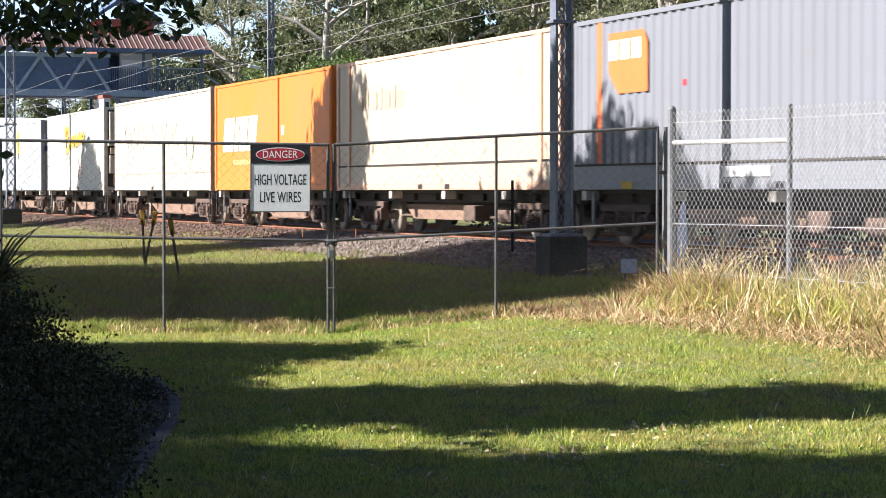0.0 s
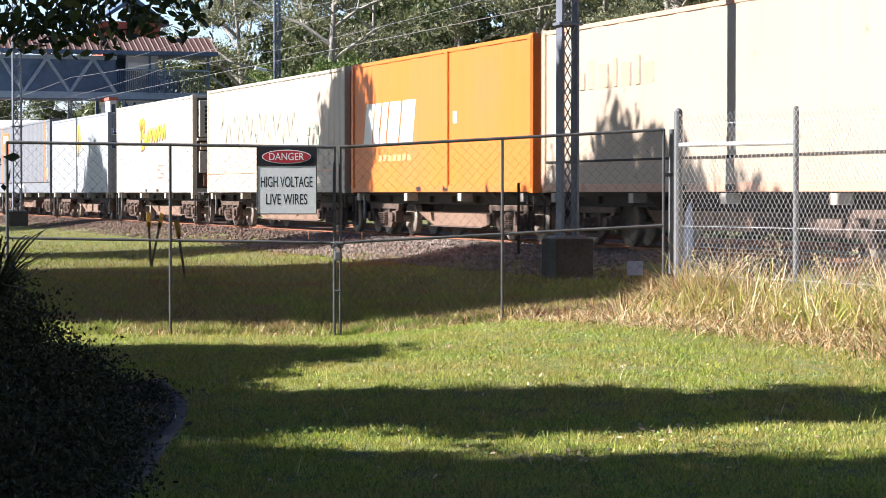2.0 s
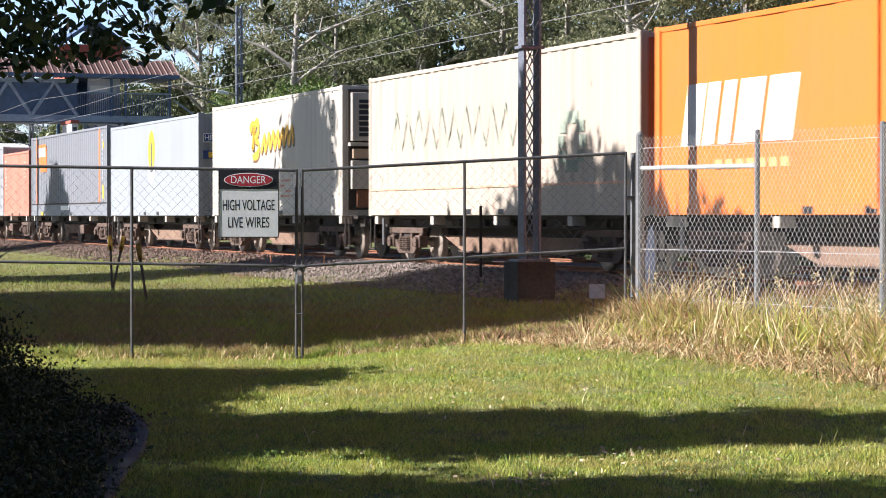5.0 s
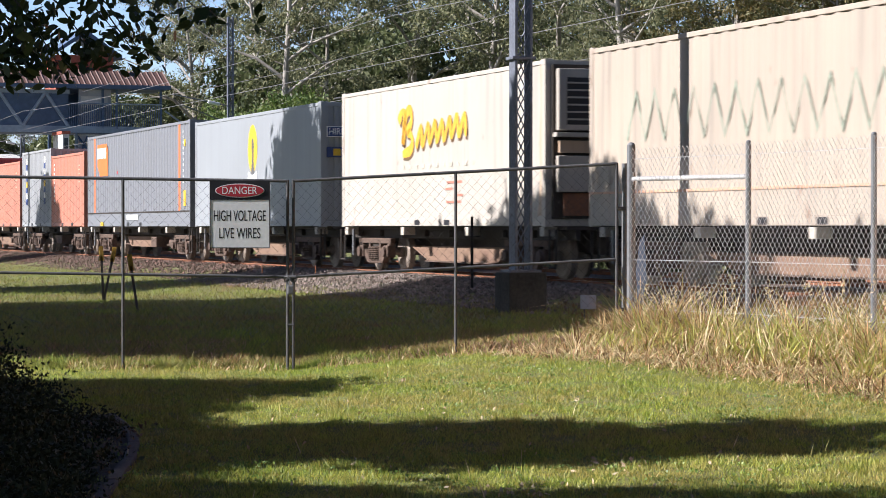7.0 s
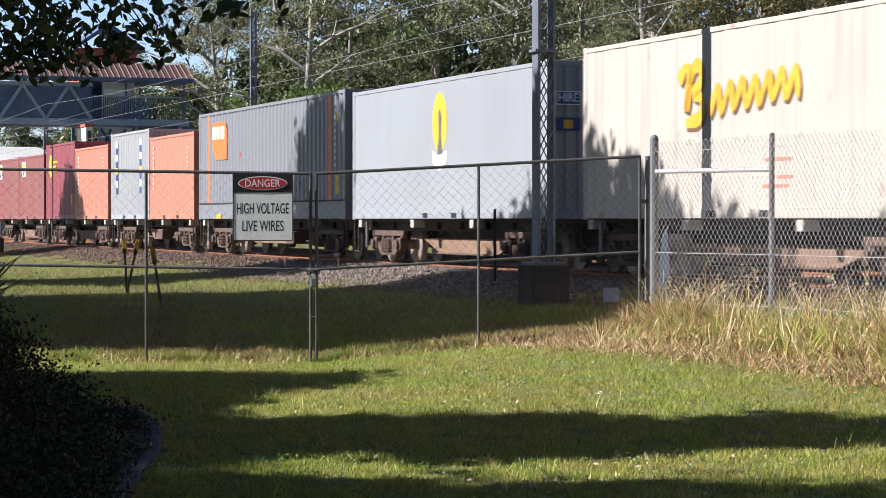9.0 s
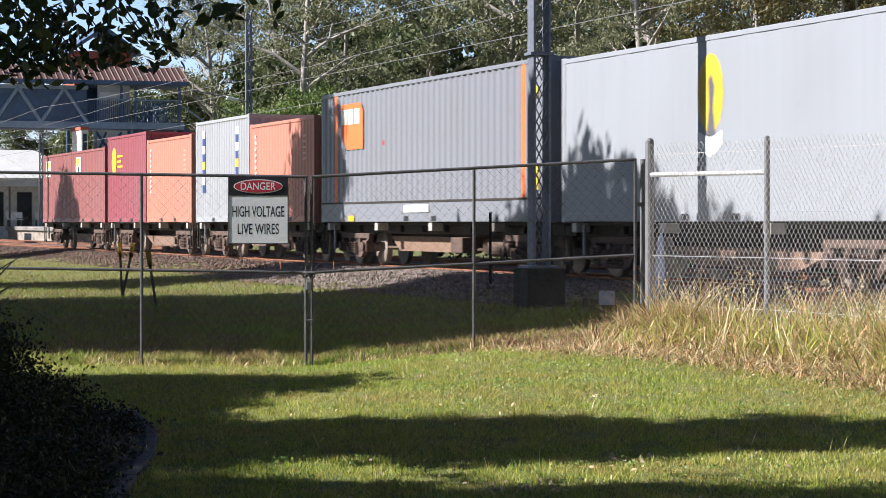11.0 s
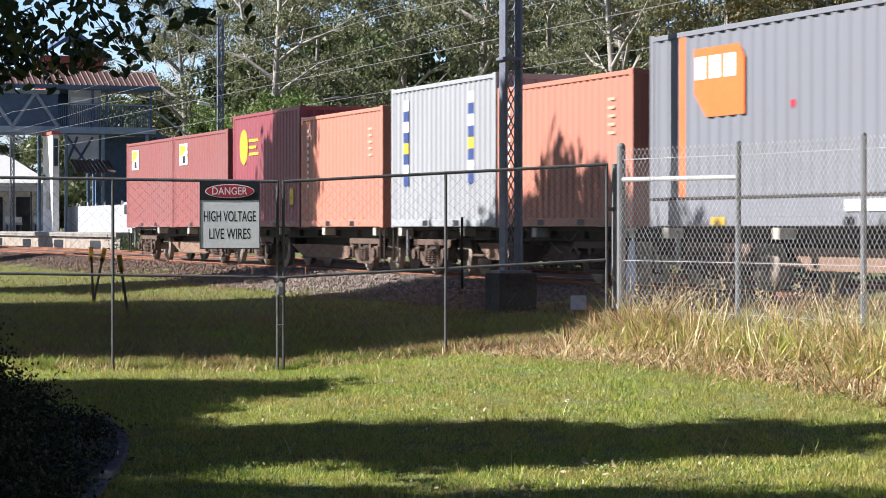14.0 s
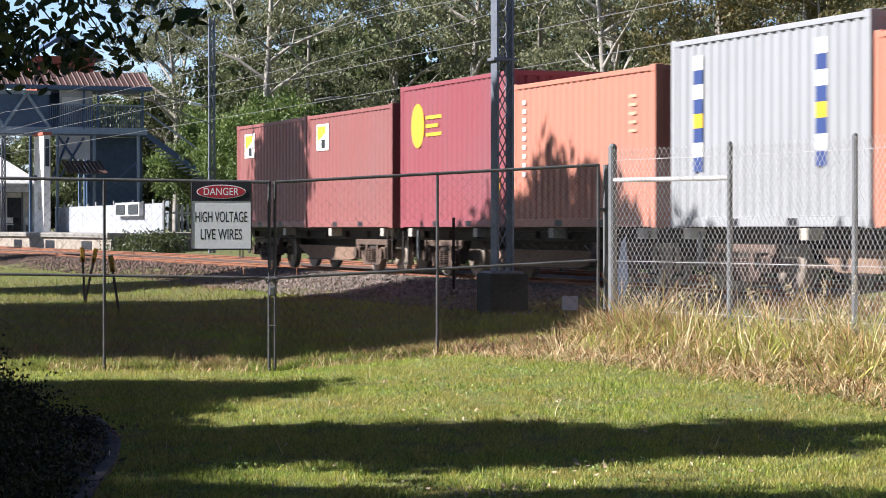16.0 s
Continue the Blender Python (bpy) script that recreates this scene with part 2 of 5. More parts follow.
    bmesh.ops.recalc_face_normals(bm, faces=bm.faces)


def thing(name, label, category, group="", kind="", at=None):
    ob = new(name)
    ob.empty_display_size = 0.2
    if at is not None:
        ob.matrix_basis = at
    return tagged(ob, label, category, group, kind)


def letters(text, size, depth, wide):
    """Bold writing as a mesh, centred, in its own xy plane, wide metres long."""
    cu = bpy.data.curves.new("writing", "FONT")
    cu.body, cu.size, cu.extrude = text, size, depth
    cu.offset = size * 0.004
    cu.align_x, cu.align_y = "CENTER", "CENTER"
    ob = bpy.data.objects.new("writing", cu)
    me = bpy.data.meshes.new_from_object(ob)
    bpy.data.objects.remove(ob)
    bpy.data.curves.remove(cu)
    lo, hi = min(v.co.x for v in me.vertices), max(v.co.x for v in me.vertices)
    for v in me.vertices:
        v.co.x = (v.co.x - (lo + hi) / 2) * wide / (hi - lo)
    return me


# ---- the line of the track ----
TRACK = Vector((2.22, 43.9, 0))                 # a point under the near side of the train
AWAY = Vector((-0.3203, 0.9473, 0))             # along the track, away from the eye
OVER = Vector((0.9473, 0.3203, 0))              # across the track, away from the eye
RAIL_Z, FLOOR_Z, HALF = 0.50, 1.46, 1.22
HEAD = math.degrees(math.atan2(-AWAY.y, -AWAY.x))


def on_track(s, off, z=0.0):
    """s metres along the track, off metres beyond the train's near side."""
    return TRACK + AWAY * s + OVER * off + Vector((0, 0, z))


def off_of(x, y):
    return (x - TRACK.x) * OVER.x + (y - TRACK.y) * OVER.y


def smooth_step(a, b, x):
    t = min(1, max(0, (x - a) / (b - a)))
    return t * t * (3 - 2 * t)


def ground_z(x, y):
    z = 0.083 * max(0.0, min(x + 1.2, 5.3)) * smooth_step(14, 24, y) * (1 - smooth_step(27, 36, y)) - 0.02
    o = off_of(x, y)
    z += 0.16 * smooth_step(-6.0, -2.2, o)
    if o > -2.4:
        z += 0.22 * smooth_step(-2.4, -0.3, o)
    if o > 7:
        z += 0.1
    z += 0.02 * noise.noise(Vector((x * 0.5, y * 0.5, 0)))
    return z


def sheet(name, xs, ys, f, mat):
    vs = [(x, y, f(x, y)) for y in ys for x in xs]
    n = len(xs)
    fs = [(j * n + i, j * n + i + 1, (j + 1) * n + i + 1, (j + 1) * n + i) for j in range(len(ys) - 1) for i in range(n - 1)]
    return new(name, mesh_of(name, vs, fs, mat, True))


def spaced(a, b, step, far, grow=1.35):
    out = list(np.arange(a, b + 1e-6, step))
    d = step
    while out[-1] < far:
        d *= grow
        out.append(out[-1] + d)
    return [float(v) for v in out]


xs = [-v for v in spaced(14, 14, 0.8, 2500)[::-1]][:-1] + spaced(-14, 16, 0.4, 2500)
ys = [-v for v in spaced(6, 6, 1.0, 600)[::-1]][:-1] + spaced(-6, 70, 0.5, 3000)
ground = tagged(sheet("ground", xs, ys, ground_z, M["lawn"]), "green mown lawn and rough grass beside a railway", "ground", kind="structure")

# ballast bed, one ribbon along the track
prof = [(-2.3, -0.10), (-1.3, 0.18), (-0.45, 0.38), (0.0, 0.42), (2.4, 0.42), (4.2, 0.42), (6.6, 0.42), (7.4, 0.1)]
vs, fs = [], []
S0, S1, STEP = -60, 170, 1.0
ns = int((S1 - S0) / STEP)
for i in range(ns + 1):
    for o, z in prof:
        p = on_track(S0 + i * STEP, o + 0.15 * noise.noise(Vector((i * 0.7, o, 3))), z + 0.03 * noise.noise(Vector((i * 0.9, o * 2, 1))))
        vs.append(p)
k = len(prof)
fs = [(i * k + j, i * k + j + 1, (i + 1) * k + j + 1, (i + 1) * k + j) for i in range(ns) for j in range(k - 1)]
bed = tagged(new("ballast_bed", mesh_of("ballast_bed", vs, fs, M["ballast"], True)), "brown-stained crushed stone bed under the rails", "ballast", kind="structure")


def stones(name, count, s0, s1, o0, o1, size, seed, mat, label):
    """Loose crushed stones, each an eight-sided lump."""
    rnd = random.Random(seed)
    vs, fs = [], []
    for _ in range(count):
        s, o = rnd.uniform(s0, s1), rnd.uniform(o0, o1)
        if s < -4.5 and rnd.uniform(0, 1) < 0.85:      # far fewer stones past the mast, so the brown bed shows
            continue
        z = np.interp(o, [a for a, _ in prof], [b for _, b in prof])
        r = size * rnd.uniform(0.6, 1.3)
        c = on_track(s, o, float(max(z, ground_z(*on_track(s, o).xy))) + r * 0.3)
        q = Euler((rnd.uniform(0, 6), rnd.uniform(0, 6), rnd.uniform(0, 6))).to_matrix()
        base = len(vs)
        for d in ((1, 0, 0), (-1, 0, 0), (0, 1, 0), (0, -1, 0), (0, 0, 1), (0, 0, -1)):
            vs.append(c + q @ (Vector(d) * r * rnd.uniform(0.6, 1.1)))
        for t in ((0, 2, 4), (2, 1, 4), (1, 3, 4), (3, 0, 4), (2, 0, 5), (1, 2, 5), (3, 1, 5), (0, 3, 5)):
            fs.append(tuple(base + i for i in t))
    return tagged(new(name, mesh_of(name, vs, fs, mat)), label, "ballast", kind="stuff")


stones("ballast_stones", 15000, -14, 17, -2.6, 0.7, 0.045, 5, M["stone"], "grey crushed stone ballast beside the rails")
BROWNSTONE = material("brown_ballast_stone", (0.15, 0.10, 0.075), 0.9, scale=2, fine=12, spread=0.5, second=(0.10, 0.068, 0.05))
stones("brown_ballast_stones", 6500, 17, 70, -2.2, 0.5, 0.05, 6, BROWNSTONE, "brake-dusted brown stones at the edge of the track")


# rails and sleepers of two tracks
def railway(off, s0, s1, label):
    t = thing("railway_track", label, "railway track", kind="structure")
    for g in (-0.56, 0.56):
        o = off + g
        bm = bmesh.new()
        prof2 = [(-0.065, 0.0), (0.065, 0.0), (0.06, 0.018), (0.012, 0.03), (0.012, 0.105), (0.033, 0.112), (0.033, 0.14), (-0.033, 0.14), (-0.033, 0.112), (-0.012, 0.105), (-0.012, 0.03), (-0.06, 0.018)]
        a = [bm.verts.new(on_track(s0, o + y, RAIL_Z - 0.142 + z)) for y, z in prof2]
        b = [bm.verts.new(on_track(s1, o + y, RAIL_Z - 0.142 + z)) for y, z in prof2]
        for i in range(len(prof2)):
            bm.faces.new((a[i], a[(i + 1) % 12], b[(i + 1) % 12], b[i]))
        bmesh.ops.recalc_face_normals(bm, faces=bm.faces)
        part("rail", bm, M["rust"], t)
        bm = bmesh.new()
        vv = [bm.verts.new(on_track(s, o + y, RAIL_Z)) for s, y in ((s0, -0.028), (s0, 0.028), (s1, 0.028), (s1, -0.028))]
        bm.faces.new(vv)
        part("rail_head", bm, M["railhead"], t, "polished running surface")
    return t


def sleepers(track, off, s0, s1):
    me = bpy.data.meshes.new("sleeper")
    bm = boxed(-0.12, 0.12, -1.05, 1.05, -0.12, 0.03, bevel=0.015)
    bm.to_mesh(me)
    bm.free()
    me.materials.append(M["sleeper"])
    n = int((s1 - s0) / 0.68)
    for i in range(n):
        part("sleeper", me, None, track, at=Matrix.Translation(on_track(s0 + i * 0.68, off, RAIL_Z - 0.135)) @ pose(0, 0, 0, 0, 0, HEAD + random.uniform(-1, 1)))


main_line = railway(HALF, -60, 170, "rusty railway track on stone ballast with timber sleepers")
far_line = railway(HALF + 4.0, -60, 170, "second rusty railway track beyond the train")


# ---- the train ----
# metres from the track's mark at which rear and front of each load stand at the start
MARK = 46.43


def run_at(t):
    """Metres the train has gone by t: it slows a little, then picks up."""
    u = t / 16
    return 105.8 * u + u * (1 - u) * (2.878 - 12.412 * u + 1.547 * u * u)


def corrugated(length, height, pitch, depth, x0=0.0):
    """Trapezoid-ribbed sheet in the xz plane, ribs standing towards -y, with a thin back."""
    xs, ds = [], []
    n = max(1, round(length / pitch))
    p = length / n
    for i in range(n):
        for f, d in ((0.0, 0), (0.28, 0), (0.42, 1), (0.86, 1)):
            xs.append(x0 + (i + f) * p)
            ds.append(d * depth)
    xs.append(x0 + length)
    ds.append(0)
    vs, fs = [], []
    for x, d in zip(xs, ds):
        vs += [(x, d, 0), (x, d, height), (x, depth + 0.02, height), (x, depth + 0.02, 0)]
    for i in range(len(xs) - 1):
        a, b = i * 4, i * 4 + 4
        fs += [(a, b, b + 1, a + 1), (a + 2, b + 2, b + 3, a + 3), (a + 1, b + 1, b + 2, a + 2)]
    return vs, fs


def container(L, H, mat, label, pitch=0.28, depth=0.036, rail_mat=None, roof_mat=None, ends="doors", end_mat=None, skirt=0.0, name="shipping_container", posts=(), strip_mat=None):
    """A container: its base's middle at the origin, its front to +x, the side towards the eye at -y."""
    c = thing(name, label, "shipping container", "containers on the train")
    rail_mat = rail_mat or mat
    W = 2.44
    h = L / 2
    pw = 0.16
    part("side_wall", mesh_of("side_wall", *corrugated(L - 2 * pw, H - 0.24 - skirt, pitch, depth), mat), None, c, at=pose(-h + pw, -W / 2 + 0.012, 0.15 + skirt))
    part("side_wall", mesh_of("side_wall", *corrugated(L - 2 * pw, H - 0.24, pitch, depth), mat), None, c, at=pose(h - pw, W / 2 - 0.012, 0.15, 0, 0, 180))
    part("front_wall", mesh_of("front_wall", *corrugated(W - 0.2, H - 0.26, 0.25, 0.04), end_mat or mat), None, c, at=pose(h - 0.02, -W / 2 + 0.1, 0.16, 0, 0, 90))
    d = part("door", boxed(-h + 0.03, -h + 0.08, -W / 2 + 0.1, -0.01, 0.15, H - 0.1, bevel=0.01), mat, c)
    part("door", boxed(-h + 0.03, -h + 0.08, 0.01, W / 2 - 0.1, 0.15, H - 0.1, bevel=0.01), mat, c)
    part("lock_bar", rods([((-h + 0.015, y, 0.18), (-h + 0.015, y, H - 0.14)) for y in (-0.75, -0.3, 0.3, 0.75)], 0.017, 6), M["galv"], c)
    part("roof", boxed(-h + 0.05, h - 0.05, -W / 2 + 0.05, W / 2 - 0.05, H - 0.07, H - 0.03, bevel=0.01), roof_mat or mat, c)
    for y in (-1, 1):
        part("top_rail", boxed(-h + 0.12, h - 0.12, y * (W / 2) - 0.04 - 0.04 * y, y * (W / 2) + 0.04 - 0.04 * y, H - 0.1, H - 0.02, bevel=0.008), rail_mat, c)
        bm = boxed(-h + 0.12, h - 0.12, y * (W / 2) - 0.045 - 0.045 * y, y * (W / 2) + 0.045 - 0.045 * y, 0.02, 0.16, bevel=0.008)
        part("bottom_rail", bm, rail_mat, c)
        for x in (-1, 1):
            part("corner_post", boxed(x * h - 0.08 - 0.08 * x, x * h + 0.08 - 0.08 * x, y * W / 2 - 0.07 - 0.07 * y, y * W / 2 + 0.07 - 0.07 * y, 0.1, H - 0.1, bevel=0.012), rail_mat, c)
            for z in (0, H - 0.118):
                part("corner_casting", boxed(x * h - 0.09 - 0.088 * x, x * h + 0.09 - 0.088 * x, y * W / 2 - 0.08 - 0.078 * y, y * W / 2 + 0.08 - 0.078 * y, z, z + 0.118, bevel=0.012), rail_mat, c)
    for x in (-1, 1):
        part("end_sill", boxed(x * h - 0.06 - 0.06 * x, x * h + 0.06 - 0.06 * x, -W / 2 + 0.12, W / 2 - 0.12, 0.02, 0.15, bevel=0.008), rail_mat, c)
        part("end_header", boxed(x * h - 0.05 - 0.05 * x, x * h + 0.05 - 0.05 * x, -W / 2 + 0.12, W / 2 - 0.12, H - 0.11, H - 0.02, bevel=0.008), rail_mat, c)
    for x in (-0.9, 0.9):
        part("fork_pocket", boxed(x - 0.16, x + 0.16, -W / 2 - 0.004, -W / 2 + 0.05, 0.035, 0.14), M["black"], c, "dark fork-lift pocket opening")
    if skirt:
        bm = boxed(-h + pw, h - pw, -W / 2 + 0.005, -W / 2 + 0.05, 0.16, 0.15 + skirt, bevel=0.006)
        part("skirt_panel", bm, mat, c)
        part("skirt_line", boxed(-h + 0.05, h - 0.05, -W / 2 - 0.012, -W / 2 + 0.02, 0.15 + skirt - 0.02, 0.15 + skirt + 0.02), strip_mat or M["under"], c, "rubbing strip")
    for x in posts:
        part("side_rib", boxed(x - 0.09, x + 0.09, -W / 2 - 0.02, -W / 2 + 0.06, 0.1, H - 0.06, bevel=0.01), rail_mat, c)
    return c


def mark(c, name, outline, mat, label="", y=-1.2125):
    """A flat painted mark with the outline (x, z) on the side of a container."""
    bm = bmesh.new()
    prism(bm, outline, y, y + 0.0045)
    return part(name, bm, mat, c, label)


def rect(x0, x1, z0, z1, lean=0.0):
    return [(x0, z0), (x1, z0), (x1 + lean, z1), (x0 + lean, z1)]


def bogie(wagon, x):
    b = part("bogie", boxed(-0.25, 0.25, -0.95, 0.95, 0.42, 0.62, bevel=0.03), M["under"], wagon, at=pose(x, 0, -FLOOR_Z + RAIL_Z))
    for y in (-1, 1):
        bm = boxed(-1.1, 1.1, y * 0.93 - 0.06, y * 0.93 + 0.06, 0.60, 0.72, bevel=0.02)
        y0, y1 = y * 0.93 - 0.055, y * 0.93 + 0.055
        box(bm, -0.42, 0.42, y0, y1, 0.17, 0.27, bevel=0.02)
        for e in (-1, 1):
            prism(bm, [(e * 1.1, 0.62), (e * 0.95, 0.62), (e * 0.34, 0.26), (e * 0.40, 0.17), (e * 0.52, 0.19)], y0, y1)
            box(bm, e * 0.36 - 0.06, e * 0.36 + 0.06, y0, y1, 0.25, 0.62)
        part("side_frame", bm, M["bogie"], b, "cast side frame thick with brake dust")
        for xx in (-0.86, 0.86):
            bm = boxed(xx - 0.15, xx + 0.15, y * 0.93 - 0.1, y * 0.93 + 0.1, 0.30, 0.56, bevel=0.03)
            rod(bm, (xx, y * 0.93 - y * 0.02, 0.42), (xx, y * 1.09, 0.42), 0.11, n=12)
            part("axle_box", bm, M["bogie"], b)
        for k in (-0.2, 0, 0.2):
            coil = [(k + 0.065 * math.cos(i * 0.9), y * 1.0 + 0.065 * math.sin(i * 0.9), 0.25 + i * 0.0062) for i in range(46)]
            part("spring", mesh_of("spring", *tube(coil, 0.016, 5), M["bogie"]), None, b)
    return b


def wheelset(b, x):
    bm = bmesh.new()
    for y in (-1, 1):
        for y0, y1, r0, r1 in ((0.48, 0.50, 0.44, 0.44), (0.50, 0.60, 0.42, 0.415)):
            rod(bm, (0, y * y0, 0), (0, y * y1, 0), r0, r1, n=28)
        rod(bm, (0, y * 0.60, 0), (0, y * 0.625, 0), 0.40, 0.36, n=28)
        rod(bm, (0, y * 0.6, 0), (0, y * 0.72, 0), 0.11, n=14)
        for i in range(5):
            w = i * 2 * math.pi / 5
            rod(bm, (0.22 * math.cos(w), y * 0.615, 0.22 * math.sin(w)), (0.22 * math.cos(w), y * 0.635, 0.22 * math.sin(w)), 0.05, n=8)
    rod(bm, (0, -0.85, 0), (0, 0.85, 0), 0.075, n=12)
    return part("wheelset", bm, M["tyre"], b, "worn steel wheels on an axle", at=pose(x, 0, 0.42))


WHEELS = []


def wagon(L, kind, label):
    """A container flat wagon; the origin lies on the deck's middle, under the loads."""
    w = thing("flat_wagon", label, "freight wagon", "wagons of the train")
    h = L / 2
    for y in (-1, 1):
        bm = boxed(-h, h, y * 0.76 - 0.05, y * 0.76 + 0.05, -0.24, -0.06, bevel=0.012)
        part("side_sill", bm, M["under"], w)
        for i in range(int(L / 1.2)):
            x = -h + 0.6 + i * (L - 1.2) / max(1, int(L / 1.2) - 1)
            if i % 3 == 0:
                part("deck_lug", boxed(x - 0.1, x + 0.1, y * 1.08 - 0.13, y * 1.08 + 0.13, -0.17, -0.002, bevel=0.01), M["casting"], w, "pale container lock bracket")
    part("centre_sill", boxed(-h + 0.1, h - 0.1, -0.18, 0.18, -0.5, -0.06, bevel=0.01), M["under"], w)
    for i in range(int(L / 1.5)):
        x = -h + 0.5 + i * 1.5
        part("cross_member", boxed(x - 0.06, x + 0.06, -0.9, 0.9, -0.2, -0.06), M["under"], w)
    part("deck", boxed(-h + 0.05, h - 0.05, -0.96, 0.96, -0.055, 0.016), M["under"], w)
    a = h - 3.3
    if kind == "belly":
        for y in (-0.58, 0.58):
            bm = bmesh.new()
            prism(bm, [(-a, -0.40), (-a + 1.1, -0.70), (a - 1.1, -0.70), (a, -0.40)], y - 0.03, y + 0.03)
            part("fishbelly_plate", bm, M["sill"], w, "tan dusty steel side plate")
            part("fishbelly_flange", boxed(-a + 1.1, a - 1.1, y - 0.09, y + 0.09, -0.73, -0.70), M["bogie"], w)
    else:
        for y in (-0.6, 0.6):
            bm = bmesh.new()
            prism(bm, [(-a + 0.3, -0.3), (-a + 0.9, -0.62), (a * 0.1, -0.62), (a * 0.1 + 0.4, -0.3)], y - 0.03, y + 0.03)
            part("fishbelly_plate", bm, M["sill"], w, "tan dusty steel side plate")
            part("brake_rod", rods([((-a, y, -0.55), (a, y, -0.55))], 0.03, 6), M["bogie"], w)
        bm = bmesh.new()
        rod(bm, (a - 1.6, -0.5, -0.48), (a - 0.5, -0.5, -0.48), 0.2, n=16)
        part("air_tank", bm, M["bogie"], w)
        part("brake_gear_box", boxed(a - 2.9, a - 2.2, -0.95, -0.5, -0.62, -0.3, bevel=0.03), M["bogie"], w)
    part("brake_wheel_post", boxed(-h + 0.9, -h + 0.98, -1.17, -1.13, -0.62, -0.05), M["galv"], w)
    for x in (-1, 1):
        bm = boxed(x * h - 0.3, x * h + 0.3, -0.12, 0.12, -0.52, -0.28, bevel=0.03)
        part("coupler", bm, M["under"], w)
        part("end_step", rods([((x * (h - 0.35), -1.16, -0.05), (x * (h - 0.35), -1.16, -0.75)), ((x * (h - 0.05), -1.16, -0.05), (x * (h - 0.05), -1.16, -0.75)), ((x * (h - 0.35), -1.16, -0.72), (x * (h - 0.05), -1.16, -0.72))], 0.02, 6), M["under"], w)
        b = bogie(w, x * (h - 1.95))
        for xx in (-0.86, 0.86):
            WHEELS.append(wheelset(b, xx))
    return w


P = {}
P["grey"] = painted("grey_container_paint", (0.184, 0.193, 0.216), rust=0.2, streak=0.25)
P["cream"] = painted("cream_container_paint", (0.44, 0.35, 0.262), rust=0.5, streak=0.3)
P["orange"] = painted("orange_container_paint", (0.644, 0.170, 0.020), rust=0.15, streak=0.15)
P["offwhite"] = painted("off_white_container_paint", (0.44, 0.37, 0.30), rust=0.5, streak=0.8)
P["white"] = painted("white_reefer_paint", (0.47, 0.425, 0.37), rust=0.4, streak=0.7)
P["palegrey"] = painted("pale_grey_container_paint", (0.276, 0.294, 0.317), rust=0.1, streak=0.12)
P["peach"] = painted("salmon_container_paint", (0.478, 0.184, 0.124), rust=0.3, streak=0.25)
P["bluegrey"] = painted("blue_grey_container_paint", (0.315, 0.325, 0.34), rust=0.2, streak=0.25)
P["maroon"] = painted("maroon_container_paint", (0.25, 0.055, 0.07), rust=0.2, streak=0.2)
P["redbrown"] = painted("red_brown_container_paint", (0.245, 0.08, 0.074), rust=0.3, streak=0.25)
P["pinkrail"] = painted("faded_pink_rail_paint", (0.62, 0.36, 0.24), rust=0.4, streak=0.3)
P["rustend"] = painted("rust_red_end_paint", (0.40, 0.15, 0.08), rust=0.5, streak=0.3)

LOADS = []


def load(c, rear, front):
    LOADS.append((c, (rear + front) / 2, 0.0))
    return c


def block_logo(c, x, z, w, h):
    """The freight line's orange patch with white blocks."""
    mark(c, "orange_patch", [(x, z + h), (x + w, z + h), (x + w * 1.12, z + h * 0.8), (x + w * 1.12, z), (x + w * 0.28, z), (x, z + h * 0.35)], M["orange_mark"], "orange painted patch")
    for i in range(3):
        a = x + 0.03 + i * w * 0.33
        mark(c, "white_block", rect(a, a + w * 0.25, z + h * 0.55, z + h * 0.88), M["white"], "white painted block", y=-1.2145)


# two long grey boxes with an orange band
for rear, front in ((46.0, 31.4), (132.42, 117.82)):
    c = load(container(14.6, 3.04, P["grey"], "long dark grey corrugated container with orange bands and patch", 0.36, 0.034, skirt=0.3), rear, front)
    for x in (-6.22, 5.9):
        mark(c, "orange_band", rect(x, x + 0.2, 0.2, 2.98), M["orange_mark"], "orange painted band")
    block_logo(c, -5.7, 1.67, 1.5, 1.05)
    mark(c, "yellow_plate", rect(-5.05, -4.6, 0.03, 0.16), M["yellow"], y=-1.245)
    mark(c, "white_plate", rect(-1.0, 0.6, 0.22, 0.38), M["white"], y=-1.24)
    mark(c, "red_dot", rect(-2.6, -2.45, 1.7, 1.8), M["signred"])
    mark(c, "yellow_notice", rect(6.5, 6.75, 0.6, 1.05), M["yellow"])
    mark(c, "yellow_notice", rect(6.55, 6.72, 2.3, 2.5), M["yellow"])
    for i in range(10):
        mark(c, "code_mark", rect(6.44, 6.49, 1.25 + i * 0.16, 1.33 + i * 0.16), M["signwhite"])

c = load(container(14.6, 3.04, P["cream"], "long cream container with faded lettering and pink base rail", 1.2, 0.012, P["pinkrail"], P["rustend"], skirt=0.42, posts=(-7.2, -6.3, 6.3)), 61.29, 46.69)
FADED = material("faded_yellow_print", (0.445, 0.345, 0.235), 0.7, vary=0.3, scale=3, fine=15)
for i, (a, b, h) in enumerate(((-5.5, -5.2, 0.3), (-5.0, -4.75, 0.5), (-4.55, -4.1, 0.42), (-3.9, -3.7, 0.5), (-3.5, -3.1, 0.4), (-2.9, -2.7, 0.5), (-2.5, -2.1, 0.36))):
    mark(c, "faded_bar", rect(a, b, 1.85, 1.85 + h), FADED, "faded yellow bar")

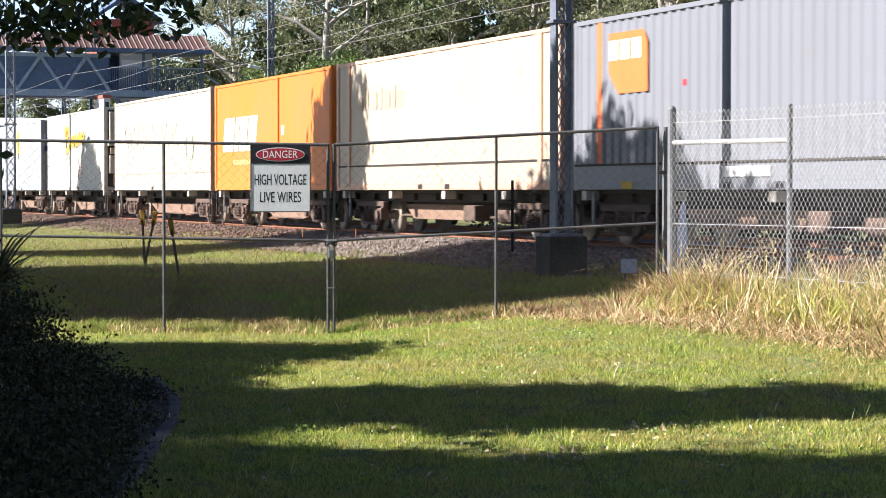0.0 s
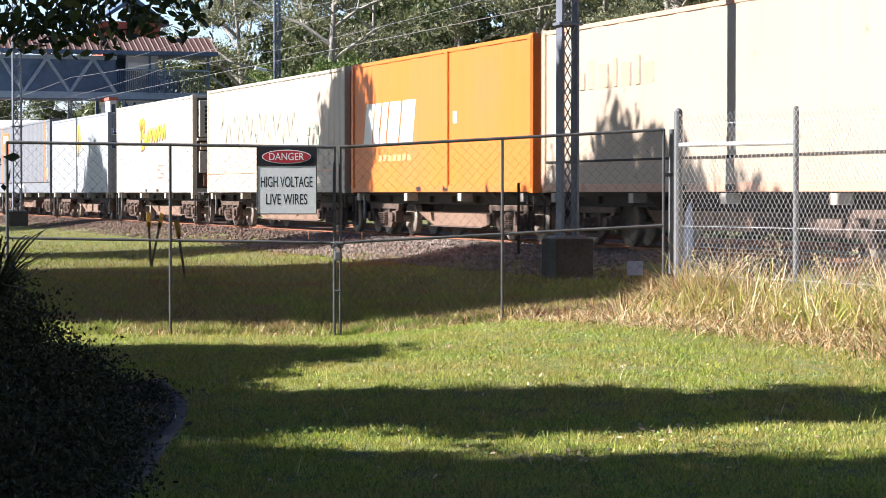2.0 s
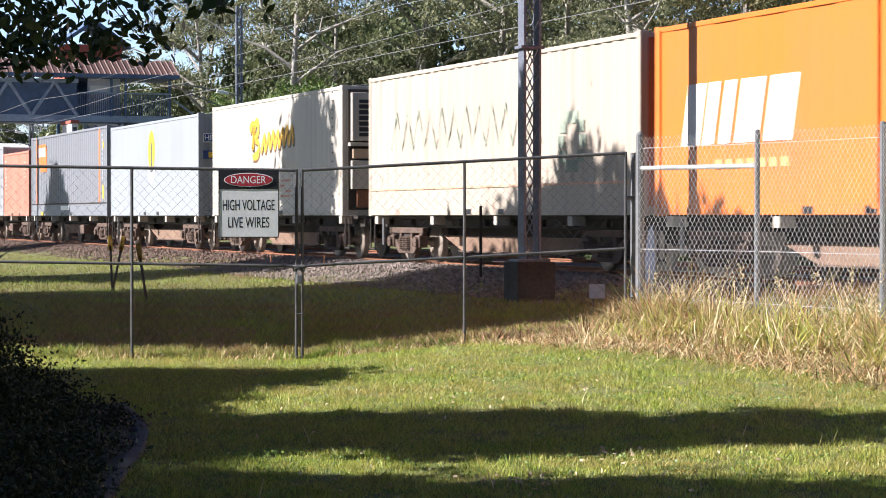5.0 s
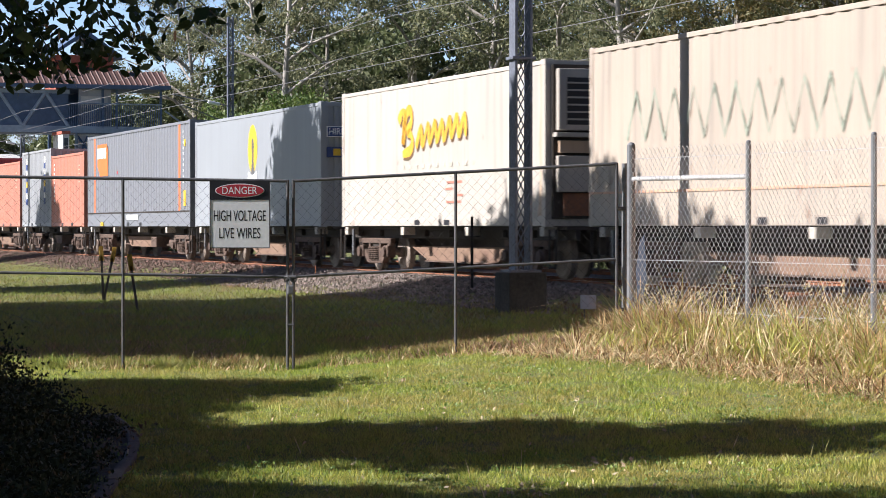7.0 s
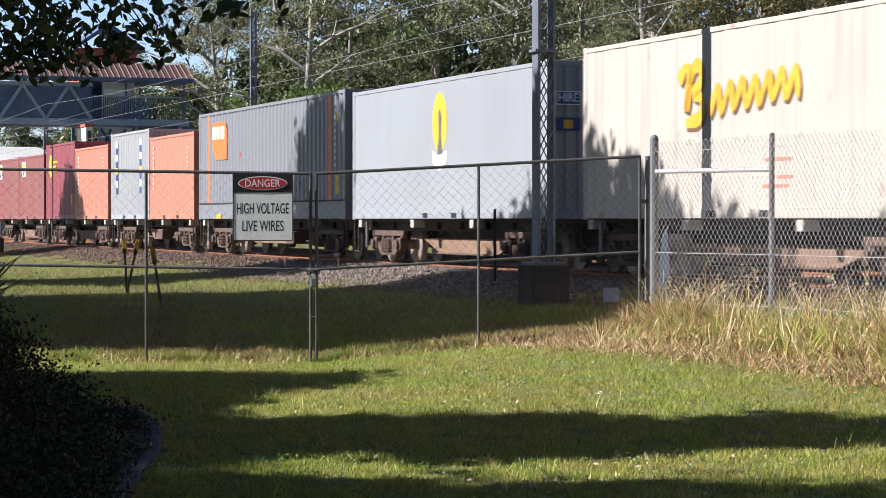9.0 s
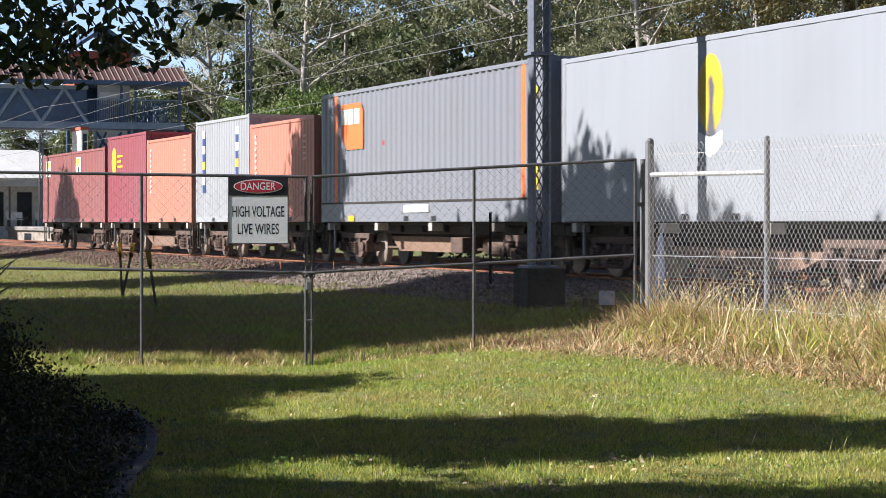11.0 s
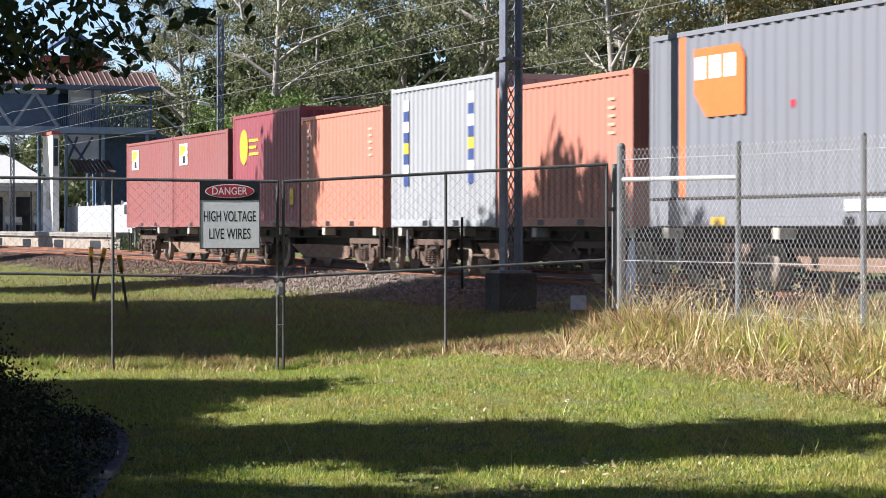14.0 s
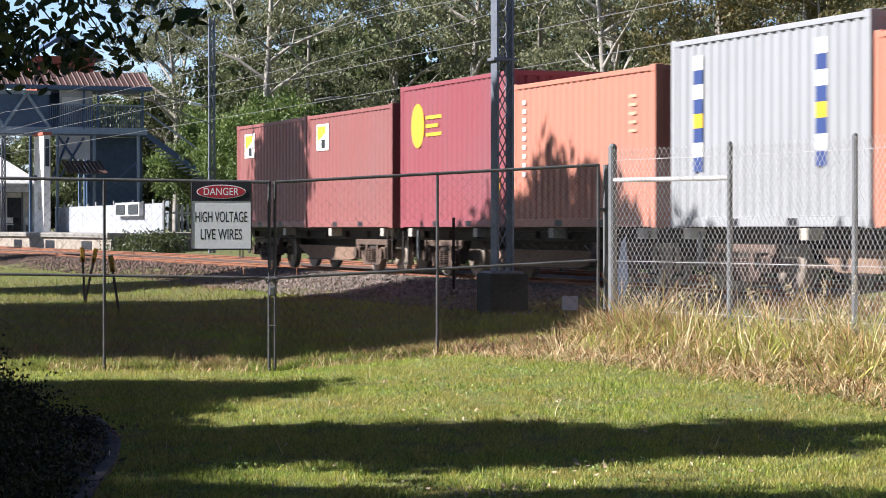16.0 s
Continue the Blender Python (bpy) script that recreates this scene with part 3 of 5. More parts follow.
c = load(container(12.19, 3.04, P["orange"], "bright orange smooth container with white painted blocks", 1.5, 0.012, posts=(-5.95, 1.0, 5.95)), 74.0, 61.81)
for i, (a, b) in enumerate(((-5.0, -4.35), (-4.25, -3.85), (-3.7, -3.3), (-3.15, -2.35), (-2.2, -1.3))):
    mark(c, "white_block", rect(a - 0.1, b - 0.1, 1.1, 2.05, 0.26), M["white"], "white painted block")
for i in range(7):
    mark(c, "white_bar", rect(-3.9 + i * 0.36, -3.65 + i * 0.36, 0.72, 0.86), M["pale_orange"])
mark(c, "grey_notice", rect(1.4, 1.62, 1.45, 1.7), M["signwhite"])

c = load(container(14.6, 3.04, P["offwhite"], "long off-white container with worn green writing, rusty end", 0.5, 0.02, end_mat=P["rustend"], skirt=0.42, strip_mat=P["pinkrail"]), 89.17, 74.57)
GREEN = material("faded_green_print", (0.33, 0.38, 0.30), 0.7, vary=0.3, scale=3, fine=15)
woolly = c
for i in range(10):
    w = i * 0.628
    mark(c, "faded_green_blot", rect(4.2 + 0.5 * math.cos(w), 4.5 + 0.5 * math.cos(w), 1.2 + 0.45 * math.sin(w), 1.42 + 0.45 * math.sin(w)), GREEN, y=-1.212)

reefer = load(container(12.19, 3.0, P["white"], "white refrigerated container with yellow painted squiggle and cooling unit", 0.9, 0.008, name="refrigerated_container"), 103.36, 91.17)
AMBER = material("amber_print", (0.74, 0.40, 0.035), 0.6, vary=0.25, scale=2, fine=12)
SHADE = material("brown_print", (0.16, 0.09, 0.04), 0.6)
swirl = [(-2.15, 2.2), (-1.95, 2.42), (-1.7, 2.38), (-1.95, 1.5), (-1.7, 2.38), (-1.35, 2.45), (-1.3, 2.15), (-1.65, 1.98), (-1.25, 1.9), (-1.3, 1.58), (-1.9, 1.52)]


def rounded(pts):
    """The line through pts with its corners cut twice."""
    for _ in range(2):
        cut = [pts[0]]
        for (ax, az), (bx, bz) in zip(pts, pts[1:]):
            cut += [(ax * 0.75 + bx * 0.25, az * 0.75 + bz * 0.25), (ax * 0.25 + bx * 0.75, az * 0.25 + bz * 0.75)]
        pts = cut + [pts[-1]]
    return pts


def stroke(c, pts, r, mat, name, y):
    """One painted brush line along pts, as a single ribbon."""
    vs, fs = [], []
    n = len(pts)
    for i, (x, z) in enumerate(pts):
        d = (Vector(pts[min(i + 1, n - 1)]) - Vector(pts[max(i - 1, 0)])).normalized()
        k = r * (0.9 + 0.2 * math.sin(i * 0.7))
        for yy in (y, y + 0.003):
            vs += [(x + d.y * k, yy, z - d.x * k), (x - d.y * k, yy, z + d.x * k)]
    for i in range(n - 1):
        a, b = 4 * i, 4 * i + 4
        fs += [(a, b, b + 1, a + 1), (a + 2, a + 3, b + 3, b + 2), (a, a + 2, b + 2, b), (a + 1, b + 1, b + 3, a + 3)]
    part(name, mesh_of(name, vs, fs, mat), None, c)


stroke(woolly, [(-5.75 + 0.36 * i, 1.42 + (0.78 if i % 2 else 0) - 0.004 * i) for i in range(25)], 0.05, GREEN, "worn_green_zigzag", -1.212)
wave = [(-1.0 + 0.035 * i, 1.85 - 0.2 * math.cos(i * 0.52) + 0.02 * i / 10) for i in range(86)]
for dx, dz, mt, yy in ((0.05, -0.06, SHADE, -1.2125), (0, 0, AMBER, -1.2145)):
    stroke(reefer, [(a + dx + 0.05, b + dz) for a, b in rounded(swirl)], 0.105, mt, "painted_swirl", yy)
    stroke(reefer, [(a + dx + 0.05 + 0.3 * (b - 1.85), b + dz) for a, b in wave], 0.08, mt, "painted_squiggle", yy)
for i, (x0, x1) in enumerate(((0.9, 1.75), (0.8, 1.2), (1.3, 1.8), (0.85, 1.7))):
    mark(reefer, "red_bar", rect(x0, x1, 0.86 - i * 0.13, 0.91 - i * 0.13), P["peach"], "small faded red printed bar")
for i in range(11):
    mark(reefer, "dark_bar", rect(-1.9 + i * 0.42, -1.75 + i * 0.42, 1.2, 1.28), M["casting"], "small faint printed bar")
# cooling unit on its front end
for i in range(14):
    part("rivet_plate", boxed(5.25, 5.33, -1.214, -1.206, 0.25 + i * 0.2, 0.29 + i * 0.2), M["darkgrey"], reefer)
STAIN = painted("rust_stained_paint", (0.50, 0.36, 0.25), rust=0.7, streak=0.7)
mark(reefer, "rust_stain", [(5.72, 0.2), (5.93, 0.2), (5.93, 2.9), (5.82, 2.9), (5.86, 2.2), (5.78, 1.5), (5.84, 0.9)], STAIN, "rust-stained edge", y=-1.2125)
unit = part("cooling_unit", boxed(6.1, 6.16, -1.1, 1.1, 0.15, 2.9, bevel=0.01), M["under"], reefer, "dark recess of the cooling unit")
part("upper_housing", boxed(6.16, 6.3, -1.04, 1.1, 1.72, 2.82, bevel=0.02), P["white"], unit)
part("grille", boxed(6.3, 6.306, -0.88, -0.05, 1.82, 2.66), M["black"], unit, "black grille opening")
for i in range(6):
    part("grille_slat", boxed(6.306, 6.33, -0.88, -0.05, 1.90 + i * 0.13, 1.93 + i * 0.13), P["white"], unit)
part("cross_rail", boxed(6.16, 6.34, -1.1, 1.1, 1.60, 1.68, bevel=0.01), P["white"], unit)
part("tan_plate", boxed(6.16, 6.25, -1.0, 1.1, 1.32, 1.54, bevel=0.01), STAIN, unit)
part("lower_housing", boxed(6.16, 6.28, -1.04, 1.1, 0.62, 1.27, bevel=0.02), P["white"], unit)
part("motor_panel", boxed(6.16, 6.22, -0.9, 0.3, 0.2, 0.6, bevel=0.01), M["rust"], unit, "rusty lower panel")

c = load(container(12.19, 2.92, P["palegrey"], "pale grey smooth container with a yellow and black oval emblem", 1.2, 0.006), 117.2, 105.01)
oval = [(0.0 + 0.45 * math.cos(i * 0.3927), 2.0 + 0.62 * math.sin(i * 0.3927)) for i in range(16)]
mark(c, "yellow_oval", oval, M["yellow"], "yellow oval emblem")
mark(c, "black_figure", [(-0.14, 1.35), (0.18, 1.35), (0.1, 1.75), (0.14, 2.1), (0.04, 2.3), (-0.07, 2.2), (-0.04, 1.8)], M["darkgrey"], y=-1.2145)
mark(c, "white_scroll", [(-0.42, 1.18), (0.0, 1.0), (0.42, 1.18), (0.42, 1.42), (0.0, 1.3), (-0.42, 1.42)], M["white"], y=-1.2165)
for z0, z1, y0, y1, mt in ((2.09, 2.34, -1.08, -0.6, M["signwhite"]), (1.62, 1.86, -1.08, -0.6, M["navy"]), (1.66, 1.82, -0.93, -0.75, M["yellow"])):
    part("end_plate", boxed(6.095, 6.12 if mt is not M["yellow"] else 6.13, y0, y1, z0, z1), mt, c)

part("end_plate_panel", boxed(6.12, 6.126, -1.06, -0.62, 2.11, 2.32), M["navy"], c, "dark blue panel with white writing")
me = letters("HIRE", 0.22, 0.001, 0.38)
me.materials.append(M["signwhite"])
part("writing", me, None, c, at=pose(6.1275, -0.84, 2.215, 90, 0, 90))


def side_letters(c, x, n, mt, z0=0.75, dz=0.24, w=0.2):
    for i in range(n):
        mark(c, "letter_block", rect(x, x + w, z0 + i * dz, z0 + i * dz + dz * 0.52), mt)


for key, H, rear, front, lab in (("peach", 2.59, 139.13, 133.07, "salmon red corrugated twenty-foot container"), ("bluegrey", 2.89, 145.29, 139.23, "tall blue-grey corrugated twenty-foot container with navy stripes"),
                                 ("peach", 2.59, 151.92, 145.86, "salmon red corrugated twenty-foot container"), ("maroon", 2.89, 158.12, 152.06, "tall maroon corrugated twenty-foot container with yellow emblem"),
                                 ("redbrown", 2.59, 164.71, 158.65, "red-brown corrugated twenty-foot container with small label"), ("redbrown", 2.59, 170.85, 164.79, "red-brown corrugated twenty-foot container with small label")):
    c = load(container(6.06, H, P[key], lab, 0.27, 0.032 if key == "bluegrey" else 0.022), rear, front)
    if key == "peach":
        side_letters(c, -2.55, 9, M["white"], 0.92, 0.16, 0.12)
        for i in range(5):
            mark(c, "code_bar", rect(2.0, 2.3, 2.1 - i * 0.14, 2.15 - i * 0.14), P["pinkrail"])
    elif key == "bluegrey":
        for x in (-2.25, 1.55):
            for i in range(8):
                mt = M["yellow"] if i == 3 else (M["navy"] if i % 2 == 0 else M["white"])
                mark(c, "stripe_block", rect(x, x + 0.3, 0.85 + i * 0.22, 1.07 + i * 0.22), mt, y=-1.2125)
    elif key == "maroon":
        disc = [(-2.0 + 0.38 * math.cos(i * 0.3927), 2.05 + 0.45 * math.sin(i * 0.3927)) for i in range(16)]
        mark(c, "yellow_disc", disc, M["yellow"])
        for i in range(3):
            mark(c, "yellow_bar", rect(-1.5, -0.62 - 0.2 * (i % 2), 1.82 + i * 0.17, 1.89 + i * 0.17), M["yellow"])
        mark(c, "yellow_notice", rect(2.2, 2.5, 0.55, 0.95), M["yellow"])
    else:
        mark(c, "white_label", rect(-2.3, -1.4, 1.75, 2.35), M["white"])
        mark(c, "yellow_corner", [(-2.25, 1.95), (-1.6, 2.15), (-1.6, 2.3), (-2.25, 2.3)], M["yellow"], y=-1.2145)
        mark(c, "black_figure", rect(-1.95, -1.65, 1.8, 2.0), M["black"], y=-1.2165)

for rear, front, kind in ((46.4, 31.0, "rods"), (61.6, 46.4, "rods"), (74.3, 61.6, "belly"), (89.5, 74.3, "belly"), (103.9, 90.5, "belly"), (117.5, 104.6, "belly"), (132.7, 117.5, "rods"),
                          (145.6, 132.8, "rods"), (158.4, 145.6, "belly"), (171.1, 158.5, "belly")):
    LOADS.append((wagon(rear - front - 0.5, kind, "dusty brown container flat wagon with two bogies"), (rear + front) / 2, -0.0))


# ---- gate and fence ----
def chain_mesh(name, L, H, pitch, r, mat, parent, at, rise=None):
    """Chain-link netting: zigzag wires woven side by side, in the xz plane."""
    pieces = []
    n = int(L / (pitch / 2))
    m = int(H / (rise or pitch))
    dz = H / (m * 2)
    for i in range(n + 1):
        x = i * L / n
        pts = []
        for j in range(m * 2 + 1):
            s = (1 if (j % 2 == 0) else -1) * (1 if i % 2 == 0 else -1)
            pts.append((x + s * pitch * 0.26, 0.004 * s + 0.006 * math.sin(x * 3 + j * 0.2), j * dz))
        pieces.append(tube(pts, r, 5))
    return part(name, mesh_of(name, *join(pieces), mat, True), None, parent, "woven wire netting", at=at)


def gate_leaf(x0, x1, z0, z1, posts, label):
    g = thing("mesh_gate", label, "gate", "two leaves of the gate")
    L = x1 - x0
    GY = 25.0
    def at(x, v):          # v metres below the top rail
        return Vector((x, GY, z0 + (z1 - z0) * (x - x0) / L - v))
    R = 0.0165
    part("top_rail", rods([(at(x0, 0), at(x1, 0))], R, 10), M["pipe"], g)
    part("middle_rail", rods([(at(x0, 0.99), at(x1, 0.99))], R * 0.9, 10), M["pipe"], g)
    for x in posts:
        part("stile", rods([(at(x, -0.01), at(x, 2.02))], R, 10), M["pipe"], g)
    ang = math.degrees(math.atan2(z1 - z0, L))
    chain_mesh("netting", L, 1.86, 0.098, 0.0014, M["wire"], g, Matrix.Translation(at(x0, 1.87) + Vector((0, 0.03, 0))) @ pose(0, 0, 0, 0, -ang, 0))
    return g


gate_leaf(-4.58, -1.19, 1.985, 1.935, (-4.58, -2.89, -1.19), "weathered pipe gate leaf with wire netting and warning sign")
gate_leaf(-1.13, 2.22, 1.935, 2.115, (-1.13, 0.55, 2.22), "sagging pipe gate leaf with wire netting")
# latch, chain and padlock
lk = thing("padlock", "steel padlock and chain holding the gate shut", "padlock")
bm = boxed(-1.19, -1.12, 24.93, 24.97, 0.76, 0.86, bevel=0.015)
part("body", bm, M["galv"], lk)
part("shackle", mesh_of("shackle", *tube([(-1.155 + 0.026 * math.cos(a), 24.95, 0.86 + 0.045 * math.sin(a)) for a in np.linspace(0, math.pi, 9)], 0.007, 6), M["galv"]), None, lk)
part("chain", mesh_of("chain", *tube([(-1.16 + 0.06 * math.cos(a), 24.98 + 0.05 * math.sin(a), 0.92 + 0.03 * math.sin(2 * a)) for a in np.linspace(0, 6.3, 20)], 0.009, 6), M["pipe"]), None, lk)
bolt = thing("drop_bolt", "thin steel drop bolt brackets on the gate", "gate bolt")
part("bracket", rods([((-1.19, 24.97, 0.94), (-1.10, 24.97, 0.94))], 0.02), M["pipe"], bolt)
part("bracket", rods([((-1.19, 24.97, 0.45), (-1.12, 24.97, 0.45))], 0.01), M["pipe"], bolt)
part("stub", rods([((-1.45, 24.97, 0.98), (-1.45, 24.97, 1.06))], 0.006), M["rust"], bolt)
part("stub", rods([((-0.9, 24.97, 0.98), (-0.9, 24.97, 1.06))], 0.006), M["rust"], bolt)

# warning sign wired to the gate
sg = thing("warning_sign", "white and black danger sign warning of high voltage", "sign", at=pose(-1.68, 24.955, 1.59))
SW, SH = 0.612, 0.69
part("board", boxed(-SW / 2, SW / 2, -0.006, 0.004, -SH / 2, SH / 2, bevel=0.002), M["signwhite"], sg)
part("border", rods([((-SW / 2, -0.004, -SH / 2), (SW / 2, -0.004, -SH / 2)), ((-SW / 2, -0.004, -SH / 2), (-SW / 2, -0.004, SH / 2)), ((SW / 2, -0.004, -SH / 2), (SW / 2, -0.004, SH / 2))], 0.006, 4), M["black"], sg)
part("black_panel", boxed(-SW / 2 + 0.004, SW / 2 - 0.004, -0.009, -0.005, 0.15, SH / 2), M["black"], sg)


def ellipse(a, b, z, y0, y1):
    bm = bmesh.new()
    prism(bm, [(a * math.cos(i * math.pi / 18), z + b * math.sin(i * math.pi / 18)) for i in range(36)], y0, y1)
    return bm


part("oval_rim", ellipse(0.255, 0.073, 0.245, -0.012, -0.008), M["signwhite"], sg)
part("red_oval", ellipse(0.245, 0.064, 0.245, -0.015, -0.011), M["signred"], sg)
for text, z, size, mt, wide, yy in (("DANGER", 0.243, 0.108, M["signwhite"], 0.36, -0.0148), ("HIGH VOLTAGE", -0.02, 0.155, M["black"], 0.535, -0.0062), ("LIVE WIRES", -0.20, 0.155, M["black"], 0.425, -0.0062)):
    me = letters(text, size, 0.0006, wide)
    me.materials.append(mt)
    part("writing", me, None, sg, at=pose(0, yy, z, 90, 0, 0))

# posts and netting of the fence, running towards the eye on the other side of the long grass
FENCE = [Vector((2.36, 24.9, 0)), Vector((3.33, 23.2, 0)), Vector((4.17, 21.3, 0)), Vector((4.95, 19.4, 0)), Vector((5.7, 17.5, 0))]
fence = thing("wire_fence", "galvanised chain-link fence with bright netting and pipe posts", "fence")
for i, p in enumerate(FENCE):
    zt = 1.46 + (0.83, 0.81, 0.815, 0.8, 0.8)[i]
    r = 0.045 if i == 0 else 0.028
    bm = bmesh.new()
    rod(bm, (p.x, p.y, ground_z(p.x, p.y) - 0.1), (p.x, p.y, zt), r, n=12)
    bmesh.ops.create_uvsphere(bm, u_segments=10, v_segments=5, radius=r * 1.03, matrix=pose(p.x, p.y, zt))
    part("post", bm, M["galv"], fence)
    if i < len(FENCE) - 1:
        q = FENCE[i + 1]
        d = q - p
        a = math.degrees(math.atan2(d.y, d.x))
        chain_mesh("netting", d.length, 2.05, 0.072, 0.0022, M["wire_bright"], fence, Matrix.Translation((p.x, p.y, 0.22)) @ pose(0, -0.05 if i else -0.06, 0, 0, 0, a), 0.088)
        for z in (0.62, 1.12, 2.16):
            part("strand", rods([((p.x, p.y, z), (q.x, q.y, z))], 0.004, 5), M["wire_bright"], fence)
p, q = FENCE[0], FENCE[1]
part("brace_rail", rods([((p.x, p.y, 1.955), (q.x, q.y, 1.945))], 0.024, 10), M["wire_bright"], fence, "pale horizontal brace pipe")
hp = thing("hinge_post", "galvanised gate post with hinges", "post")
part("post", rods([((2.31, 25.05, 0.0), (2.31, 25.05, 2.12))], 0.035, 12), M["galv"], hp)
for z in (0.6, 1.65):
    part("hinge", rods([((2.22, 25.0, z), (2.31, 25.02, z))], 0.02), M["pipe"], hp)

STAKE = material("worn_yellow_stake_paint", (0.50, 0.29, 0.035), 0.75, vary=0.5, scale=8, fine=40)
# ---- marker stakes, small signs between gate and track ----
for x, y, lean, top in ((-5.96, 48.2, -2.6, 1.10), (-5.92, 47.9, 11.6, 1.10), (-4.61, 42.1, -8.5, 1.02)):
    st = thing("marker_stake", "dark stake with a yellow painted top", "marker stake", "yellow-topped stakes", at=pose(x, y, ground_z(x, y), 0, lean, 0))
    part("shaft", boxed(-0.022, 0.022, -0.015, 0.015, -0.05, top - 0.2, bevel=0.004), M["timber"], st)
    part("head", boxed(-0.045, 0.045, -0.015, 0.015, top - 0.3, top, bevel=0.012), STAKE, st, "yellow painted top")
st = thing("steel_stake", "thin dark steel stake beside the ballast", "stake", at=pose(1.27, 44.2, 0.27))
part("shaft", boxed(-0.025, 0.025, -0.025, 0.025, -0.1, 1.38, bevel=0.004), M["under"], st)
st = thing("small_marker_sign", "small pale blue marker board on a stake", "marker sign", at=pose(2.35, 30.5, 0.1))
part("board", boxed(-0.1, 0.1, -0.01, 0.01, 0.32, 0.5, bevel=0.005), M["palewall"], st)
part("stake", rods([((-0.05, 0.01, -0.1), (-0.05, 0.01, 0.5))], 0.01), M["pipe"], st)


st = thing("plastic_sheet", "pale blue plastic sheet caught behind the fence", "plastic sheet", at=pose(2.47, 25.25, 0.66, 0, 4, -12))
bm = bmesh.new()
prism(bm, [(-0.03, -0.6), (0.01, -0.7), (0.03, -0.5), (0.06, -0.3), (0.04, 0.0), (0.07, 0.25), (0.04, 0.5), (0.01, 0.72), (-0.03, 0.66), (-0.05, 0.35), (-0.02, 0.1), (-0.05, -0.25)], -0.004, 0.004)
part("sheet", bm, M["bluesheet"], st)

# ---- masts of the overhead line ----
def lattice_mast(name, x, y, z0, top, width, block, label, leg=0.022, deep=0.13):
    m = thing(name, label, "railway mast", "overhead line masts", at=pose(x, y, z0, 0, 0, 18.7))
    w = width / 2
    d = deep
    for sx in (-1, 1):
        bm = boxed(sx * w - leg, sx * w + leg, -d, d, 0, top, bevel=leg * 0.4)
        part("leg", bm, M["mast"], m)
    n = int(top / 0.40)
    h = top / n
    bar = bpy.data.meshes.new("lacing_bar")
    bm = bmesh.new()
    rod(bm, (-(w - leg), 0, 0), (w - leg, 0, h), 0.010, n=5)
    bm.to_mesh(bar)
    bm.free()
    bar.materials.append(M["mast"])
    for sy in (-0.85, 0.85):
        for i in range(n):
            part("lacing_bar", bar, None, m, at=pose(0, sy * d - 0.012, i * h))
            part("lacing_bar", bar, None, m, at=pose(0, sy * d + 0.012, i * h, 0, 0, 180))
    for z in (top * 0.36, top * 0.75):
        part("collar", boxed(-w - leg - 0.05, w + leg + 0.05, -d - 0.02, d + 0.02, z, z + 0.05, bevel=0.01), M["mast"], m)
    if block:
        bw, bh = block
        part("footing", boxed(-bw / 2, bw / 2, -bw / 2, bw / 2, -0.15 - bh, 0.0, bevel=0.02), M["footing"], m, "stained concrete footing, coloured darker for tree shade")
        part("base_plate", boxed(-bw * 0.42, bw * 0.42, -bw * 0.36, bw * 0.36, 0.0, 0.04, bevel=0.006), M["mast"], m)
    return m


lattice_mast("lattice_mast", 1.825, 37.26, 0.76, 9.1, 0.247, (0.62, 0.66), "grey steel lattice mast on a concrete footing beside the track")


# ---- plants ----
def fast_mesh(name, co, corners, mats, index=None):
    """A mesh from a numpy array of corners, `corners` to a face."""
    n = len(co)
    nf = n // corners
    me = bpy.data.meshes.new(name)
    me.vertices.add(n)
    me.vertices.foreach_set("co", np.ascontiguousarray(co, dtype=np.float32).ravel())
    me.loops.add(n)
    me.loops.foreach_set("vertex_index", np.arange(n, dtype=np.int32))
    me.polygons.add(nf)
    me.polygons.foreach_set("loop_start", np.arange(0, n, corners, dtype=np.int32))
    for m in (mats if isinstance(mats, (list, tuple)) else [mats]):
        me.materials.append(m)
    if index is not None:
        me.polygons.foreach_set("material_index", np.asarray(index, dtype=np.int32))
    me.update()
    me.validate()
    return me


def leaves(rng, centres, size, ratio=0.35, droop=0.3, oval=False):
    """Pointed leaves, turned at random: a rhomb at each centre, or an oval of eight corners."""
    n = len(centres)
    d = rng.normal(size=(n, 3))
    d[:, 2] -= droop * 2
    d /= np.linalg.norm(d, axis=1)[:, None]
    e = np.cross(d, rng.normal(size=(n, 3)))
    e /= np.linalg.norm(e, axis=1)[:, None]
    s = size * rng.uniform(0.6, 1.35, (n, 1))
    u, v = d * s * 0.5, e * s * ratio * 0.5
    c = np.asarray(centres)
    if oval:
        fold = np.cross(d, e) * s * 0.06
        return np.stack([c - u, c - u * 0.45 + v * 0.8 + fold, c + u * 0.15 + v + fold, c + u * 0.7 + v * 0.55, c + u, c + u * 0.7 - v * 0.55, c + u * 0.15 - v - fold, c - u * 0.45 - v * 0.8 - fold], axis=1).reshape(-1, 3)
    return np.stack([c - u, c + v - u * 0.1, c + u, c - v - u * 0.1], axis=1).reshape(-1, 3)


def limbs(rng, height, lean, count, low, spread, r0, rise=0.55):
    """A trunk and limbs as tubes, and the tips where the foliage hangs."""
    pieces, tips = [], []
    bend = rng.uniform(-1, 1, 2) * lean
    def trunk(f):
        return Vector((bend[0] * f * f * height + 0.25 * math.sin(f * 5 + bend[0] * 9) * f, bend[1] * f * f * height + 0.2 * math.sin(f * 4 + 2) * f, f * height * 0.86))
    fs = np.linspace(0, 1, 9)
    pieces.append(tube([trunk(f) for f in fs], [float(r0 * (1 - 0.8 * f)) for f in fs], 8))
